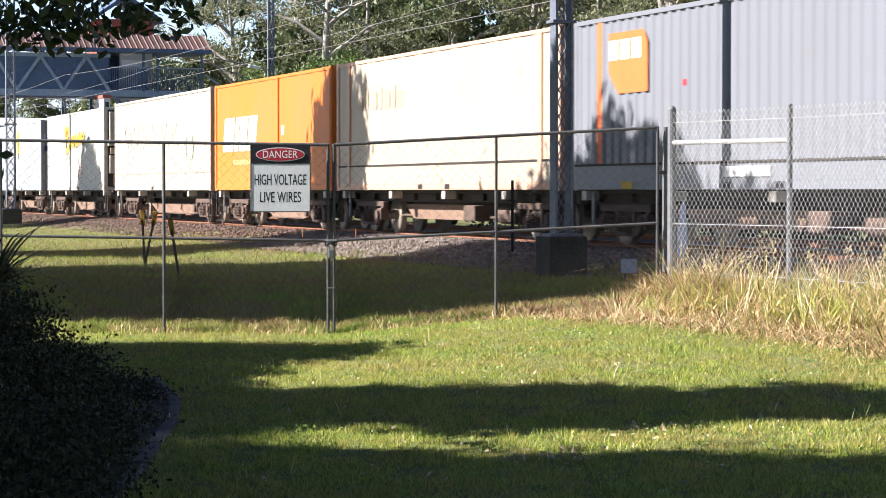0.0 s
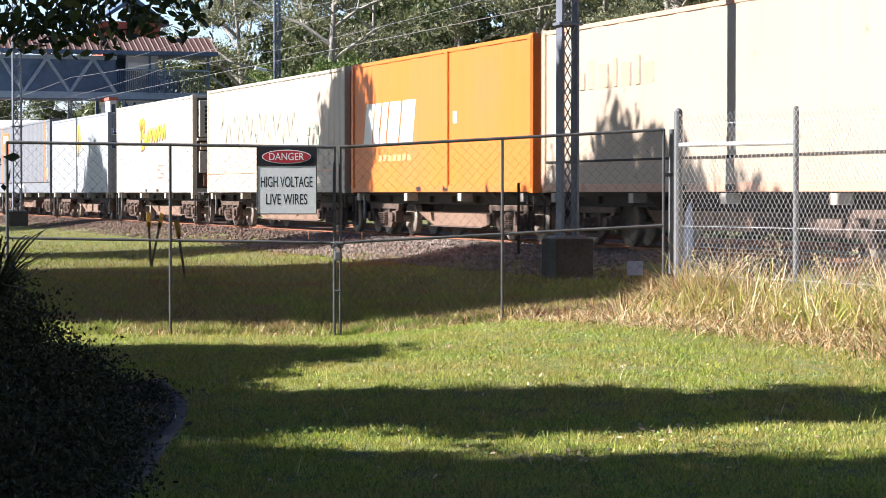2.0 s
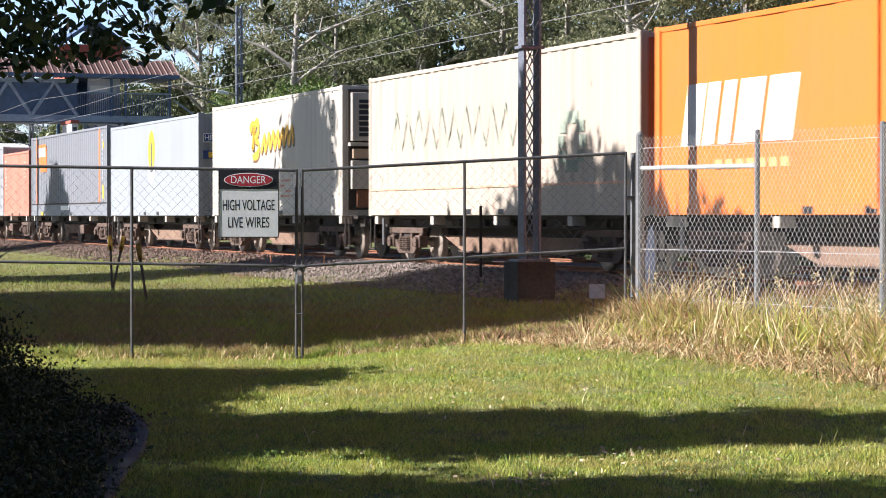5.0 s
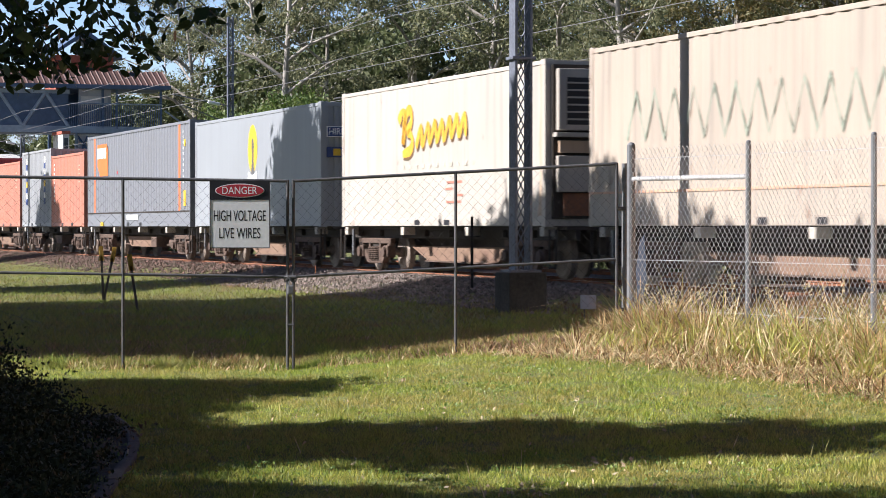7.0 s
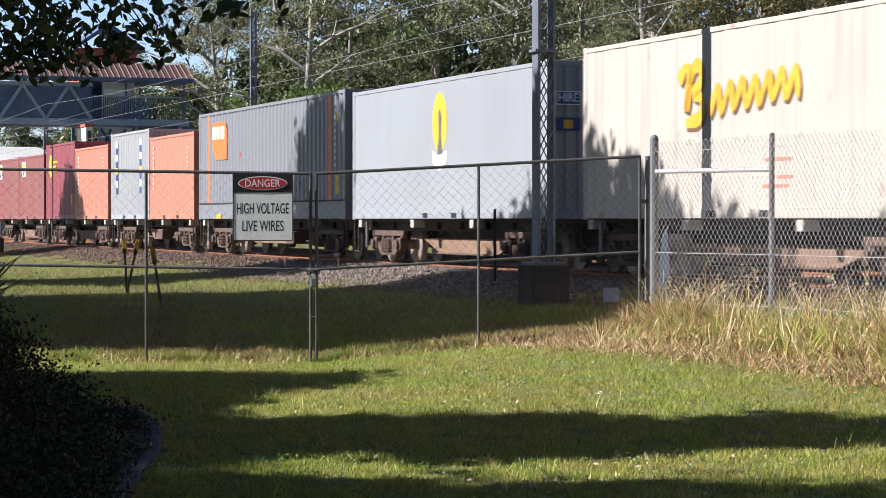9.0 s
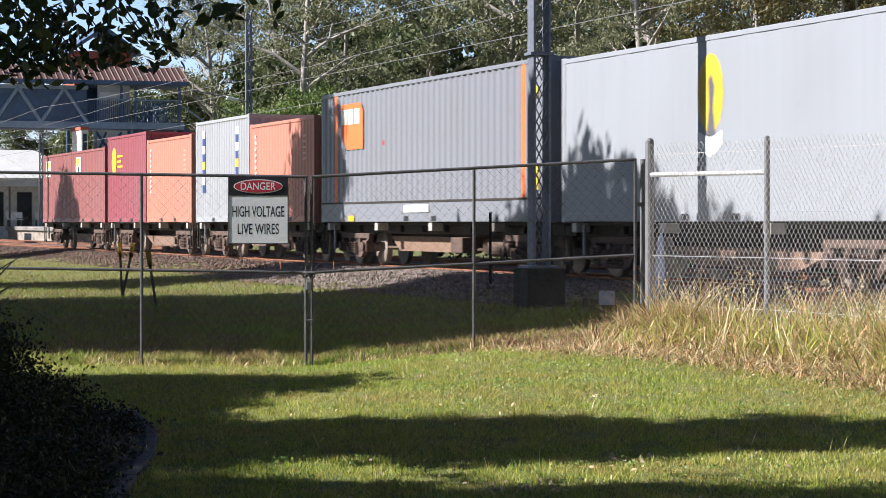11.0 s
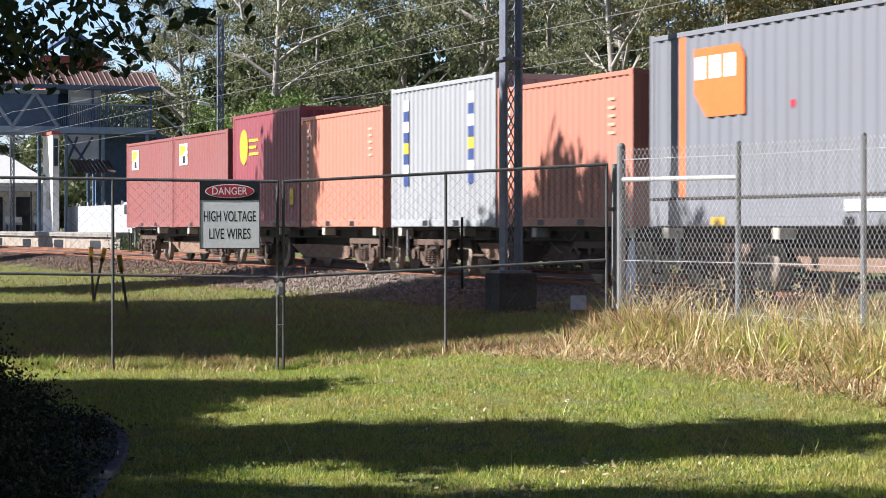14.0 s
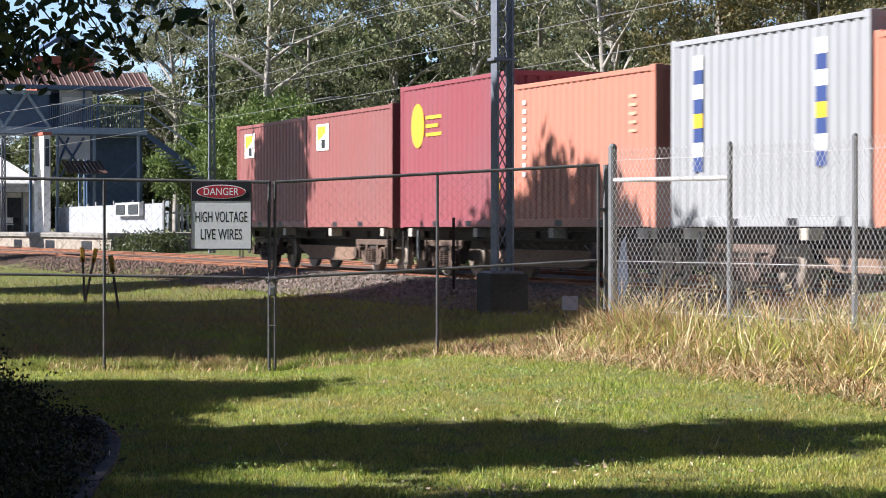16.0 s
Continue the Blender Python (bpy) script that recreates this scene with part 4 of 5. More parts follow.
    for i in range(count):
        f = low + (1 - low) * (i + rng.uniform(0, 1)) / count
        a = rng.uniform(0, 2 * math.pi)
        reach = spread * (1.15 - 0.75 * abs(f - (low + 0.35 * (1 - low)))) * rng.uniform(0.6, 1.15)
        p = trunk(f)
        d = Vector((math.cos(a), math.sin(a), 0))
        pts = [p]
        for k in (0.3, 0.6, 1.0):
            pts.append(p + d * reach * k + Vector((rng.uniform(-.2, .2), rng.uniform(-.2, .2), reach * rise * k ** 0.8 + rng.uniform(-.2, .2))))
        r = r0 * (1 - 0.72 * f) * 0.62
        pieces.append(tube(pts, [r, r * 0.75, r * 0.5, r * 0.2], 6))
        tips += [pts[2], pts[3]]
        for _ in range(2):
            q = pts[2] + Vector((rng.uniform(-1, 1), rng.uniform(-1, 1), rng.uniform(-0.2, 0.8))) * reach * 0.45
            pieces.append(tube([pts[1], (pts[1] + q) / 2 + Vector((0, 0, 0.15)), q], [r * 0.5, r * 0.3, r * 0.12], 5))
            tips.append(q)
    tips.append(trunk(1.0))
    return pieces, tips


def tree(name, seed, height, count, low, spread, r0, leaf_mat, per_tip, size, clump, label, bark="bark", ratio=0.35, lean=0.04, flat=0.6, rise=0.55):
    rng = np.random.default_rng(seed)
    t = thing(name, label, "tree", "trees beyond the railway")
    pieces, tips = limbs(rng, height, lean, count, low, spread, r0, rise)
    part("trunk", mesh_of("trunk", *join(pieces), M[bark], True), None, t)
    cs = []
    for p in tips:
        k = rng.integers(3, 6)
        for _ in range(k):
            c = np.array(p) + rng.normal(size=3) * clump * np.array([0.8, 0.8, 0.5])
            n = int(per_tip / k)
            cs.append(c + rng.normal(size=(n, 3)) * clump * 0.42 * np.array([1, 1, flat]))
    co = leaves(rng, np.concatenate(cs), size, ratio)
    part("crown", fast_mesh("crown", co, 4, M[leaf_mat]), None, t)
    return t


def plant(src, x, y, turn, size=1.0, z=None, first=[]):
    m = pose(x, y, (ground_z(x, y) if z is None else z) - 0.05, 0, 0, turn)
    if src not in first:
        first.append(src)
        src.scale = (size, size, size)
        src.matrix_basis = m @ Matrix.Diagonal((size, size, size, 1))
        return src
    o = copy_thing(src, m)
    o.scale = (size, size, size)
    return o


LAB = "tall gum tree with pale limbs and sparse grey-green leaves"
gums = [tree("gum_tree", 11, 17, 17, 0.20, 4.4, 0.24, "leaf_gum", 250, 0.205, 0.6, LAB),
        tree("gum_tree", 12, 19, 19, 0.24, 4.8, 0.27, "leaf_gum", 240, 0.205, 0.62, LAB, lean=0.08),
        tree("gum_tree", 13, 16, 16, 0.16, 4.2, 0.21, "leaf_gum", 250, 0.205, 0.6, LAB),
        tree("gum_tree", 14, 18, 14, 0.34, 3.8, 0.26, "leaf_gum", 210, 0.205, 0.55, "gum tree with bare pale forking limbs", lean=0.1)]
bronze = tree("bronze_tree", 15, 13, 16, 0.12, 3.6, 0.24, "leaf_brown", 320, 0.21, 0.85, "tree with brownish green fine foliage")
shrub = tree("green_shrub", 16, 6.0, 15, 0.05, 2.4, 0.12, "leaf_bright", 400, 0.175, 0.6, "bright green leafy shrub beyond the railway", "bark_dark", 0.4)
dark_tree = tree("dark_tree", 17, 10, 16, 0.05, 3.2, 0.2, "leaf_dark", 190, 0.36, 0.8, "dense dark green tree beyond the railway", "bark_dark", 0.4)

for i, x, y, turn, s in ((0, -12.2, 142, 20, 1.05), (1, -7.6, 136, 80, 1.0), (2, -3.6, 118, 200, 0.95), (0, 0.4, 110, 140, 1.0), (3, 3.4, 101, 30, 1.0), (2, 6.4, 101, 300, 1.05),
                         (1, 10.3, 106, 10, 1.0), (3, 8.8, 93, 210, 0.9), (0, 14.2, 102, 250, 0.95), (2, 17.5, 98, 60, 1.0), (1, 20.8, 94, 170, 0.95), (3, 15.8, 90, 120, 1.0), (0, 24, 90, 330, 1.0),
                         (3, -5.4, 108, 100, 0.95), (1, -14.5, 165, 220, 0.9), (0, -2, 134, 310, 1.1), (2, 5, 132, 15, 1.1), (1, 14, 130, 90, 1.1), (0, 22, 124, 180, 1.1), (2, 30, 112, 45, 1.1),
                         (2, -28, 185, 150, 0.8), (1, -36, 190, 10, 0.75), (1, 9, 152, 45, 1.2), (0, -6, 160, 200, 1.15), (2, 20, 152, 80, 1.2), (1, 29, 142, 20, 1.2)):
    plant(gums[i], x, y, turn, s)
for x, y, turn, s in ((13.0, 93, 0, 0.95), (16.2, 89, 120, 0.85)):
    plant(bronze, x, y, turn, s)
for x, y, turn, s in ((-5.2, 100, 0, 0.95), (-3.2, 96, 70, 1.0), (-8.6, 133, 150, 1.2), (-10.4, 138, 200, 1.2), (-1.0, 94, 250, 0.85), (1.6, 92, 310, 0.85), (-6.4, 112, 30, 1.0), (4.2, 90, 100, 0.8)):
    plant(shrub, x, y, turn, s)
for x, y, turn, s in ((3.0, 116, 0, 0.8), (8.0, 113, 80, 0.8), (13, 115, 160, 0.85), (18, 110, 240, 0.85), (23, 104, 20, 0.85), (-14.5, 150, 60, 0.8), (-20.5, 165, 130, 0.75), (-27, 168, 220, 0.75), (-32, 172, 310, 0.8), (-2, 120, 210, 0.8), (28, 100, 110, 0.9), (-38, 178, 40, 0.8), (-24, 188, 75, 0.8), (-10.5, 150, 15, 0.85), (-5, 128, 30, 1.15), (0, 126, 100, 1.2), (5.5, 124, 170, 1.2), (11, 122, 250, 1.2), (16.5, 120, 320, 1.2), (22, 115, 60, 1.2), (27, 110, 140, 1.2), (33, 105, 200, 1.2), (-9.5, 146, 280, 1.1), (-15.8, 146, 35, 0.95), (-19.5, 150, 95, 0.95), (-17.8, 155, 155, 1.0)):
    plant(dark_tree, x, y, turn, s)

# unseen trees on the sunny side, which shade the lawn and the train
LG = "trees beside the lawn"
shade = tree("garden_tree", 21, 8.6, 20, 0.34, 2.0, 0.15, "leaf_near", 170, 0.40, 0.62, "leafy garden tree beside the lawn", "bark_dark", 0.45, 0.01)
slim = tree("slim_garden_tree", 24, 8.8, 22, 0.26, 0.95, 0.12, "leaf_near", 200, 0.30, 0.42, "slim leafy garden tree beside the lawn", "bark_dark", 0.45, 0.004)
tallshade = tree("tall_unseen_tree", 22, 13.4, 28, 0.3, 2.6, 0.2, "leaf_near", 270, 0.50, 0.85, "tall leafy tree beside the lawn, unseen, there to block light", "bark_dark", 0.45, 0.01)
shade["group"] = slim["group"] = tallshade["group"] = LG
for x, y, turn, s in ((-6.6, 15.5, 0, 0.9), (-9.2, 15.2, 90, 1.0), (-12.0, 14.8, 200, 1.15), (-15.5, 14.4, 30, 1.3), (-15.5, 57.0, 75, 1.60), (-15.5, 55.0, 215, 1.64)):
    plant(slim, x, y, turn, s)
for x, y, turn, s in ((-6.5, 10.1, 40, 1.0), (-7.5, 5.8, 140, 1.1), (-11, 9.5, 240, 1.15), (-13, 4.5, 30, 1.3), (-17, 8.8, 300, 1.4),
                      (-9.6, 29.1, 60, 1.25), (-10.2, 31.7, 130, 1.3), (-10.8, 34.4, 190, 1.3), (-12.5, 33.6, 310, 1.3), (-14, 31.9, 15, 1.3), (-13.5, 29.2, 75, 1.25)):
    plant(shade, x, y, turn, s)
# the last three, on the right, are added only to block sky light
for x, y, turn, s in ((-12.4, 41.1, 60, 0.860), (-13.0, 42.35, 240, 0.958), (-11.0, 35.8, 60, 0.83), (-11.6, 38.7, 330, 0.94), (-11.3, 37.9, 240, 0.95), (-12.0, 39.6, 150, 0.860), (-10.7, 34.6, 330, 0.74), (-12.6, 41.7, 330, 0.889), (-13.6, 38.9, 100, 0.96), (-13.0, 36.6, 20, 0.94), (-12.9, 35.2, 200, 0.86), (-14.2, 42.2, 330, 0.948), (-22.6, 88.2, 330, 0.72), (9, 6.5, 200, 1.2), (11.5, 14, 20, 1.2), (13, 20.5, 110, 1.2)):
    plant(tallshade, x, y, turn, s)
# unseen shrubs, added so that their shade falls on the edging and lawn
hedge = tree("hedge_shrub", 23, 3.4, 14, 0.06, 1.05, 0.07, "leaf_near", 150, 0.21, 0.36, "dense dark shrub beside the lawn, unseen, there to cast shade", "bark_dark", 0.45, 0.01)
hedge["group"], hedge["category"] = "shrubs beside the lawn", "shrub"
for x, y, turn, s in ((-7.0, 21.2, 0, 1.35), (-6.3, 18.9, 120, 0.95), (-9.4, 20.9, 60, 1.5), (-5.6, 17.8, 200, 0.8), (-4.6, 10.6, 20, 0.55), (-4.6, 12.3, 80, 0.56), (-4.6, 13.9, 140, 0.58), (-4.7, 15.5, 230, 0.6), (-4.9, 16.7, 310, 0.62), (-5.2, 18.3, 40, 0.76), (-5.4, 19.6, 170, 0.8), (-5.4, 20.8, 260, 0.74), (-5.6, 22.0, 330, 0.8)):
    plant(hedge, x, y, turn, s)

# scrub beyond the track
rng = np.random.default_rng(29)
cs = []
for _ in range(420):
    p = on_track(rng.uniform(-24, 22), rng.uniform(6.0, 8.0))
    h = 1.15 + 0.45 * noise.noise(Vector((p.x * 0.5, p.y * 0.5, 1)))
    cs.append(np.array([p.x, p.y, ground_z(p.x, p.y) + h * rng.uniform(0, 1)]) + rng.normal(size=(60, 3)) * np.array([0.3, 0.3, 0.16]))
# more dark clumps, standing in for the shaded gap under the sheet fence
for _ in range(150):
    p = on_track(rng.uniform(57.5, 66.5), rng.uniform(7.2, 8.0))
    cs.append(np.array([p.x, p.y, 0.1 + 0.95 * rng.uniform(0, 1)]) + rng.normal(size=(90, 3)) * np.array([0.3, 0.3, 0.16]))
tagged(new("lineside_scrub", fast_mesh("lineside_scrub", leaves(rng, np.concatenate(cs), 0.14, 0.45), 4, M["leaf_near"])), "low dark scrub along the far side of the track, also standing in for shade by the platform", "scrub", kind="stuff")

# the dark shrub beside the lawn's edging
rng = np.random.default_rng(31)
bush = thing("garden_bush", "dark shaded garden bush behind the concrete edging", "bush")
cs, stems = [], []
for _ in range(260):
    y = rng.uniform(10.3, 16.6)
    x = -0.150 * y + 0.03 - 2.3 * rng.uniform(0, 1) ** 1.3
    top = min(2.0, 0.24 + 1.2 * (-0.150 * y + 0.03 - x)) * (1 - 0.25 * abs(y - 13.5) / 3.5)
    z = top * rng.uniform(0.1, 1.0) ** 0.6
    cs.append(np.array([x, y, z]) + rng.normal(size=(380, 3)) * np.array([0.13, 0.22, 0.085]))
    stems.append(tube([(x * 0.75 - 0.8, y, -0.02), (x * 0.9 - 0.3, y + 0.05, z * 0.6), (x, y, z)], [0.012, 0.008, 0.004], 4))
for _ in range(45):                      # low growth creeping over the bed
    y = rng.uniform(10.4, 17.4)
    e = float(np.interp(y, [9.0, 13.7, 15.0, 16.1, 17.9], [-1.66, -1.65, -1.70, -1.79, -2.1]))
    x = e - 0.12 - 0.5 * rng.uniform(0, 1)
    cs.append(np.array([x, y, 0.05 + 0.12 * rng.uniform(0, 1)]) + rng.normal(size=(150, 3)) * np.array([0.06, 0.16, 0.03]))
part("leaves", fast_mesh("leaves", leaves(rng, np.concatenate(cs), 0.030, 0.5), 4, M["leaf_bush"]), None, bush)
part("stem_tangle", mesh_of("stems", *join(stems), M["bark_dark"]), None, bush)["kind"] = "stuff"


def strap_plant(name, x, y, z, n, length, mat, seed, label, width=0.012):
    """Long arching strap leaves from one root."""
    rng = np.random.default_rng(seed)
    pieces = []
    for _ in range(n):
        a = rng.uniform(0, 2 * math.pi)
        d = Vector((math.cos(a), math.sin(a), 0))
        side = Vector((-d.y, d.x, 0)) * width
        L = length * rng.uniform(0.6, 1.1)
        up = rng.uniform(0.5, 1.1)
        vs = []
        for k in range(6):
            f = k / 5
            p = Vector((x, y, z)) + d * L * f * 0.8 + Vector((0, 0, L * (up * f - 0.55 * f * f)))
            w = side * (1 - f) ** 0.6
            vs += [p - w, p + w]
        pieces.append((vs, [(2 * k, 2 * k + 1, 2 * k + 3, 2 * k + 2) for k in range(5)]))
    t = thing(name, label, "plant")
    part("leaves", mesh_of("leaves", *join(pieces), M[mat]), None, t)
    return t


strap_plant("strap_leaf_plant", -2.72, 14.4, 0.8, 60, 0.95, "leaf_bush", 41, "spiky strap-leaved plant in the shade of the bush")

# overhanging branch close to the eye
rng = np.random.default_rng(51)
branch = thing("overhanging_tree", "garden tree with an overhanging branch of dark glossy leaves", "tree")
heads = [(-1.95, 2.22, 1.0), (-1.78, 2.14, 1.0), (-1.62, 2.12, 1.0), (-1.48, 2.08, 0.8), (-1.40, 2.05, 0.7), (-1.36, 2.13, 0.9), (-1.25, 2.07, 0.6), (-1.30, 2.22, 1.0), (-1.13, 2.14, 0.55), (-1.02, 2.20, 0.6), (-0.95, 2.12, 0.45),
         (-0.94, 2.085, 0.25), (-1.5, 2.28, 1.0), (-1.75, 2.30, 1.0), (-0.70, 2.27, 0.25), (-0.64, 2.25, 0.15), (-1.70, 2.02, 0.4), (-1.15, 2.30, 0.9), (-0.9, 2.32, 0.7), (-1.55, 2.0, 0.25), (-1.9, 2.06, 0.8), (-2.0, 2.34, 1.0), (-1.3, 1.99, 0.2)]
root = Vector((-4.4, 9.3, 2.9))
part("trunk", mesh_of("trunk", *join([tube([(-4.5, 9.4, -0.1), (-4.45, 9.35, 1.5), root, (-4.3, 9.3, 4.2)], [0.14, 0.12, 0.1, 0.07], 10), tube([root, (-3.4, 9.2, 2.75), (-2.0, 9.05, 2.5), (-1.4, 9.0, 2.4), (-0.9, 8.95, 2.38)], [0.05, 0.035, 0.016, 0.01, 0.005], 6)]), M["bark_dark"], True), None, branch)
cs = []
for _ in range(210):
    a, k = rng.uniform(0, 2 * math.pi), rng.uniform(0, 1) ** 0.5
    c = np.array([-4.4 + 3.6 * k * math.cos(a), 7.6 + 3.4 * k * math.sin(a), rng.uniform(3.6, 7.6) - 0.8 * k])
    cs.append(c + rng.normal(size=(70, 3)) * np.array([0.42, 0.42, 0.3]))
part("crown", fast_mesh("crown", leaves(rng, np.concatenate(cs), 0.13, 0.44, 0.25), 4, M["leaf_near"]), None, branch)
cs = []
for x, z, w in heads:
    x = x - 0.05
    z = max(z - 0.01, 2.07 if x < -1.2 else 2.12)
    y = 9.0 + rng.uniform(-0.25, 0.25)
    j = min(max(x - 0.25, -2.2), -0.9)
    part("twig", mesh_of("twig", *tube([(j, 9.0, 2.42), ((j + x) / 2, y, (2.42 + z) / 2 + 0.03), (x, y, z)], [0.006, 0.004, 0.002], 4), M["bark_dark"]), None, branch)
    cs.append(np.array([x, y, z]) + rng.normal(size=(int(85 * w) + 4, 3)) * np.array([0.08, 0.12, 0.042]))
part("leaves", fast_mesh("leaves", leaves(rng, np.concatenate(cs), 0.052, 0.44, 0.25, True), 8, M["leaf_near"]), None, branch)


def blades(rng, xy, length, width, lean, gz=None):
    """Grass blades, one narrow triangle each."""
    n = len(xy)
    z = np.array([ground_z(x, y) for x, y in xy]) if gz is None else gz
    base = np.column_stack([xy, z - 0.005])
    a = rng.uniform(0, 2 * np.pi, n)
    tuft = np.array([0.85 + 0.8 * noise.noise(Vector((x * 3.1, y * 2.2, 9))) + 0.7 * noise.noise(Vector((x * 9.0, y * 6.0, 3))) for x, y in xy])
    L = length * rng.uniform(0.4, 1.3, n) * np.clip(tuft, 0.4, 1.9)
    side = np.column_stack([np.cos(a), np.sin(a), np.zeros(n)]) * (width * rng.uniform(0.6, 1.3, n))[:, None]
    b = rng.uniform(0, 2 * np.pi, n)
    tilt = lean * rng.uniform(0.1, 1.0, n)
    tip = base + np.column_stack([np.cos(b) * tilt * L, np.sin(b) * tilt * L, L])
    return np.stack([base - side, base + side, tip], axis=1).reshape(-1, 3)


def area(rng, n, y0, y1, left, right, power=1.0):
    """Points between two lines that spread from the eye, denser where it is near."""
    y = y0 + (y1 - y0) * rng.uniform(0, 1, n) ** power
    x = left * y + (right - left) * y * rng.uniform(0, 1, n)
    return np.column_stack([x, y])


rng = np.random.default_rng(61)
xy = area(rng, 330000, 10.6, 25.2, -0.165, 0.245, 1.05)
xy = xy[(xy[:, 0] > -1.75 - 0.09 * (xy[:, 1] - 11)) | (xy[:, 1] > 17.8)]
lawn = tagged(new("lawn_grass", fast_mesh("lawn_grass", blades(rng, xy, 0.040, 0.0046, 1.3), 3, M["blade"])), "short bright green lawn grass", "grass", kind="stuff")
xy = area(rng, 230000, 25.0, 95, -0.23, 0.10, 1.6)
keep = np.array([off_of(x, y) < -1.7 + 0.9 * noise.noise(Vector((x * 0.6, y * 0.3, 7))) for x, y in xy])
xy = xy[keep]
tagged(new("rough_grass", fast_mesh("rough_grass", blades(rng, xy, 0.075, 0.0085, 1.3), 3, M["blade_far"])), "rough patchy grass behind the gate", "grass", kind="stuff")


# verge grass in the dark brown straw colour, to paint the shade behind the fence
xy = area(rng, 26000, 17.0, 40.0, 0.06, 0.27)
keep = np.array([x > np.interp(-y, [-p.y for p in FENCE], [p.x for p in FENCE]) + 0.1 and off_of(x, y) < -1.5 for x, y in xy])
tagged(new("verge_grass", fast_mesh("verge_grass", blades(rng, xy[keep], 0.10, 0.009, 1.4), 3, M["straw_brown"])), "grass between the wire fence and the track, coloured brown for shade", "grass", kind="stuff")


def tall_grass(name, pts, length, width, mats, share, seed, label, droop=0.55, seg=4):
    """Tall arching stalks; each blade bends over in a few segments."""
    rng = np.random.default_rng(seed)
    quads, idx = [], []
    n = len(pts)
    a = rng.uniform(0, 2 * np.pi, n)
    d = np.column_stack([np.cos(a), np.sin(a), np.zeros(n)])
    s = np.column_stack([-np.sin(a), np.cos(a), np.zeros(n)])
    base = np.column_stack([pts[:, :2], [ground_z(x, y) - 0.02 for x, y in pts[:, :2]]])
    L = pts[:, 2] * length
    bend = droop * rng.uniform(0.05, 1.0, n)
    wag = rng.normal(size=n) * 0.38
    pick = rng.uniform(0, 1, n)
    mi = np.minimum(np.searchsorted(np.cumsum(share), pick), len(mats) - 1).astype(np.int32)
    prev = None
    for k in range(seg + 1):
        f = k / seg
        p = base + d * (L * bend * f ** 1.6)[:, None] + s * (L * wag * f)[:, None] + np.column_stack([np.zeros(n), np.zeros(n), L * (f - 0.42 * bend * f ** 2.5)])
        w = s * (width * (1 - f) ** 0.7 + 0.0008)
        cur = (p - w, p + w)
        if prev is not None:
            quads.append(np.stack([prev[0], prev[1], cur[1], cur[0]], axis=1))
            idx.append(mi)
        prev = cur
    co = np.stack(quads, axis=1).reshape(-1, 3)
    ob = new(name, fast_mesh(name, co, 4, mats, np.stack(idx, axis=1).ravel()))
    return tagged(ob, label, "grass", kind="stuff")


# dry tall grass along the fence, straggling onto the lawn: brown by the gate, greener farther along
rng = np.random.default_rng(71)
brown, mixed, stalks, litter = [], [], [], []
for _ in range(46000):
    f = rng.uniform(0, 1)
    p = FENCE[0].lerp(FENCE[4], f)
    o = rng.gamma(2.2, 0.3) - 0.3
    if o > 1.5 + 0.35 * noise.noise(Vector((f * 9, 0, 0))):
        continue
    x, y = p.x - 0.91 * o + rng.normal() * 0.1, p.y - 0.41 * o + rng.normal() * 0.1
    clump = 0.42 + 1.15 * noise.noise(Vector((x * 2.6, y * 2.6, 4))) + 0.4 * noise.noise(Vector((x * 8, y * 8, 1)))
    h = clump * (1.0 - 0.48 * max(0, o)) * (0.2 + 0.8 * rng.uniform(0, 1) ** 1.6) * (0.85 + 0.3 * f)
    if f < 0.1 and o < 0.35:
        h = max(h, 0.25) * 2.2
    if h > 0.06:
        (brown if f < 0.16 + 0.12 * rng.normal() else mixed).append((x, y, h))
for _ in range(330):
    f = rng.uniform(0.07, 1)
    p = FENCE[0].lerp(FENCE[4], f)
    o = rng.uniform(-0.15, 0.75)
    k = noise.noise(Vector((f * 14, 3, 0)))
    if k > -0.25:
        stalks.append((p.x - 0.91 * o, p.y - 0.41 * o, rng.uniform(0.45, 0.95) * (0.8 + 0.5 * k) * (1 - 0.25 * max(0, o))))
for _ in range(9000):
    p = FENCE[0].lerp(FENCE[4], rng.uniform(0, 1))
    o = rng.uniform(0.2, 1.65)
    litter.append((p.x - 0.91 * o + rng.normal() * 0.08, p.y - 0.41 * o + rng.normal() * 0.08, rng.uniform(0.3, 1.0)))
tall_grass("dry_brown_grass", np.array(brown), 0.78, 0.0050, [M["straw_brown"], M["straw"], M["straw_pale"], M["straw_green"]], (0.34, 0.26, 0.26), 77, "tangled brown dead grass around the gate post", 1.5, 5)
tall_grass("dry_tall_grass", np.array(mixed), 0.62, 0.0058, [M["straw"], M["straw_green"], M["straw_pale"], M["straw_brown"]], (0.26, 0.30, 0.30), 72, "tangled straw-coloured and green grass along the fence", 1.7, 5)
tall_grass("tall_grass_stalks", np.array(stalks), 1.0, 0.0070, [M["straw_pale"], M["straw_green"], M["straw"]], (0.3, 0.45, 0.25), 75, "tall green and straw stalks standing by the fence", 0.55, 6)
tall_grass("fallen_straw", np.array(litter), 0.22, 0.0055, [M["straw_pale"], M["straw"], M["straw_brown"]], (0.35, 0.35, 0.3), 78, "bleached straw lying at the foot of the long grass", 3.0, 4)
# broad arching green leaves among the straw
broad = []
for _ in range(2100):
    f = 1 - 0.9 * rng.uniform(0, 1) ** 1.7
    p = FENCE[0].lerp(FENCE[4], f)
    o = rng.uniform(-0.1, 1.1)
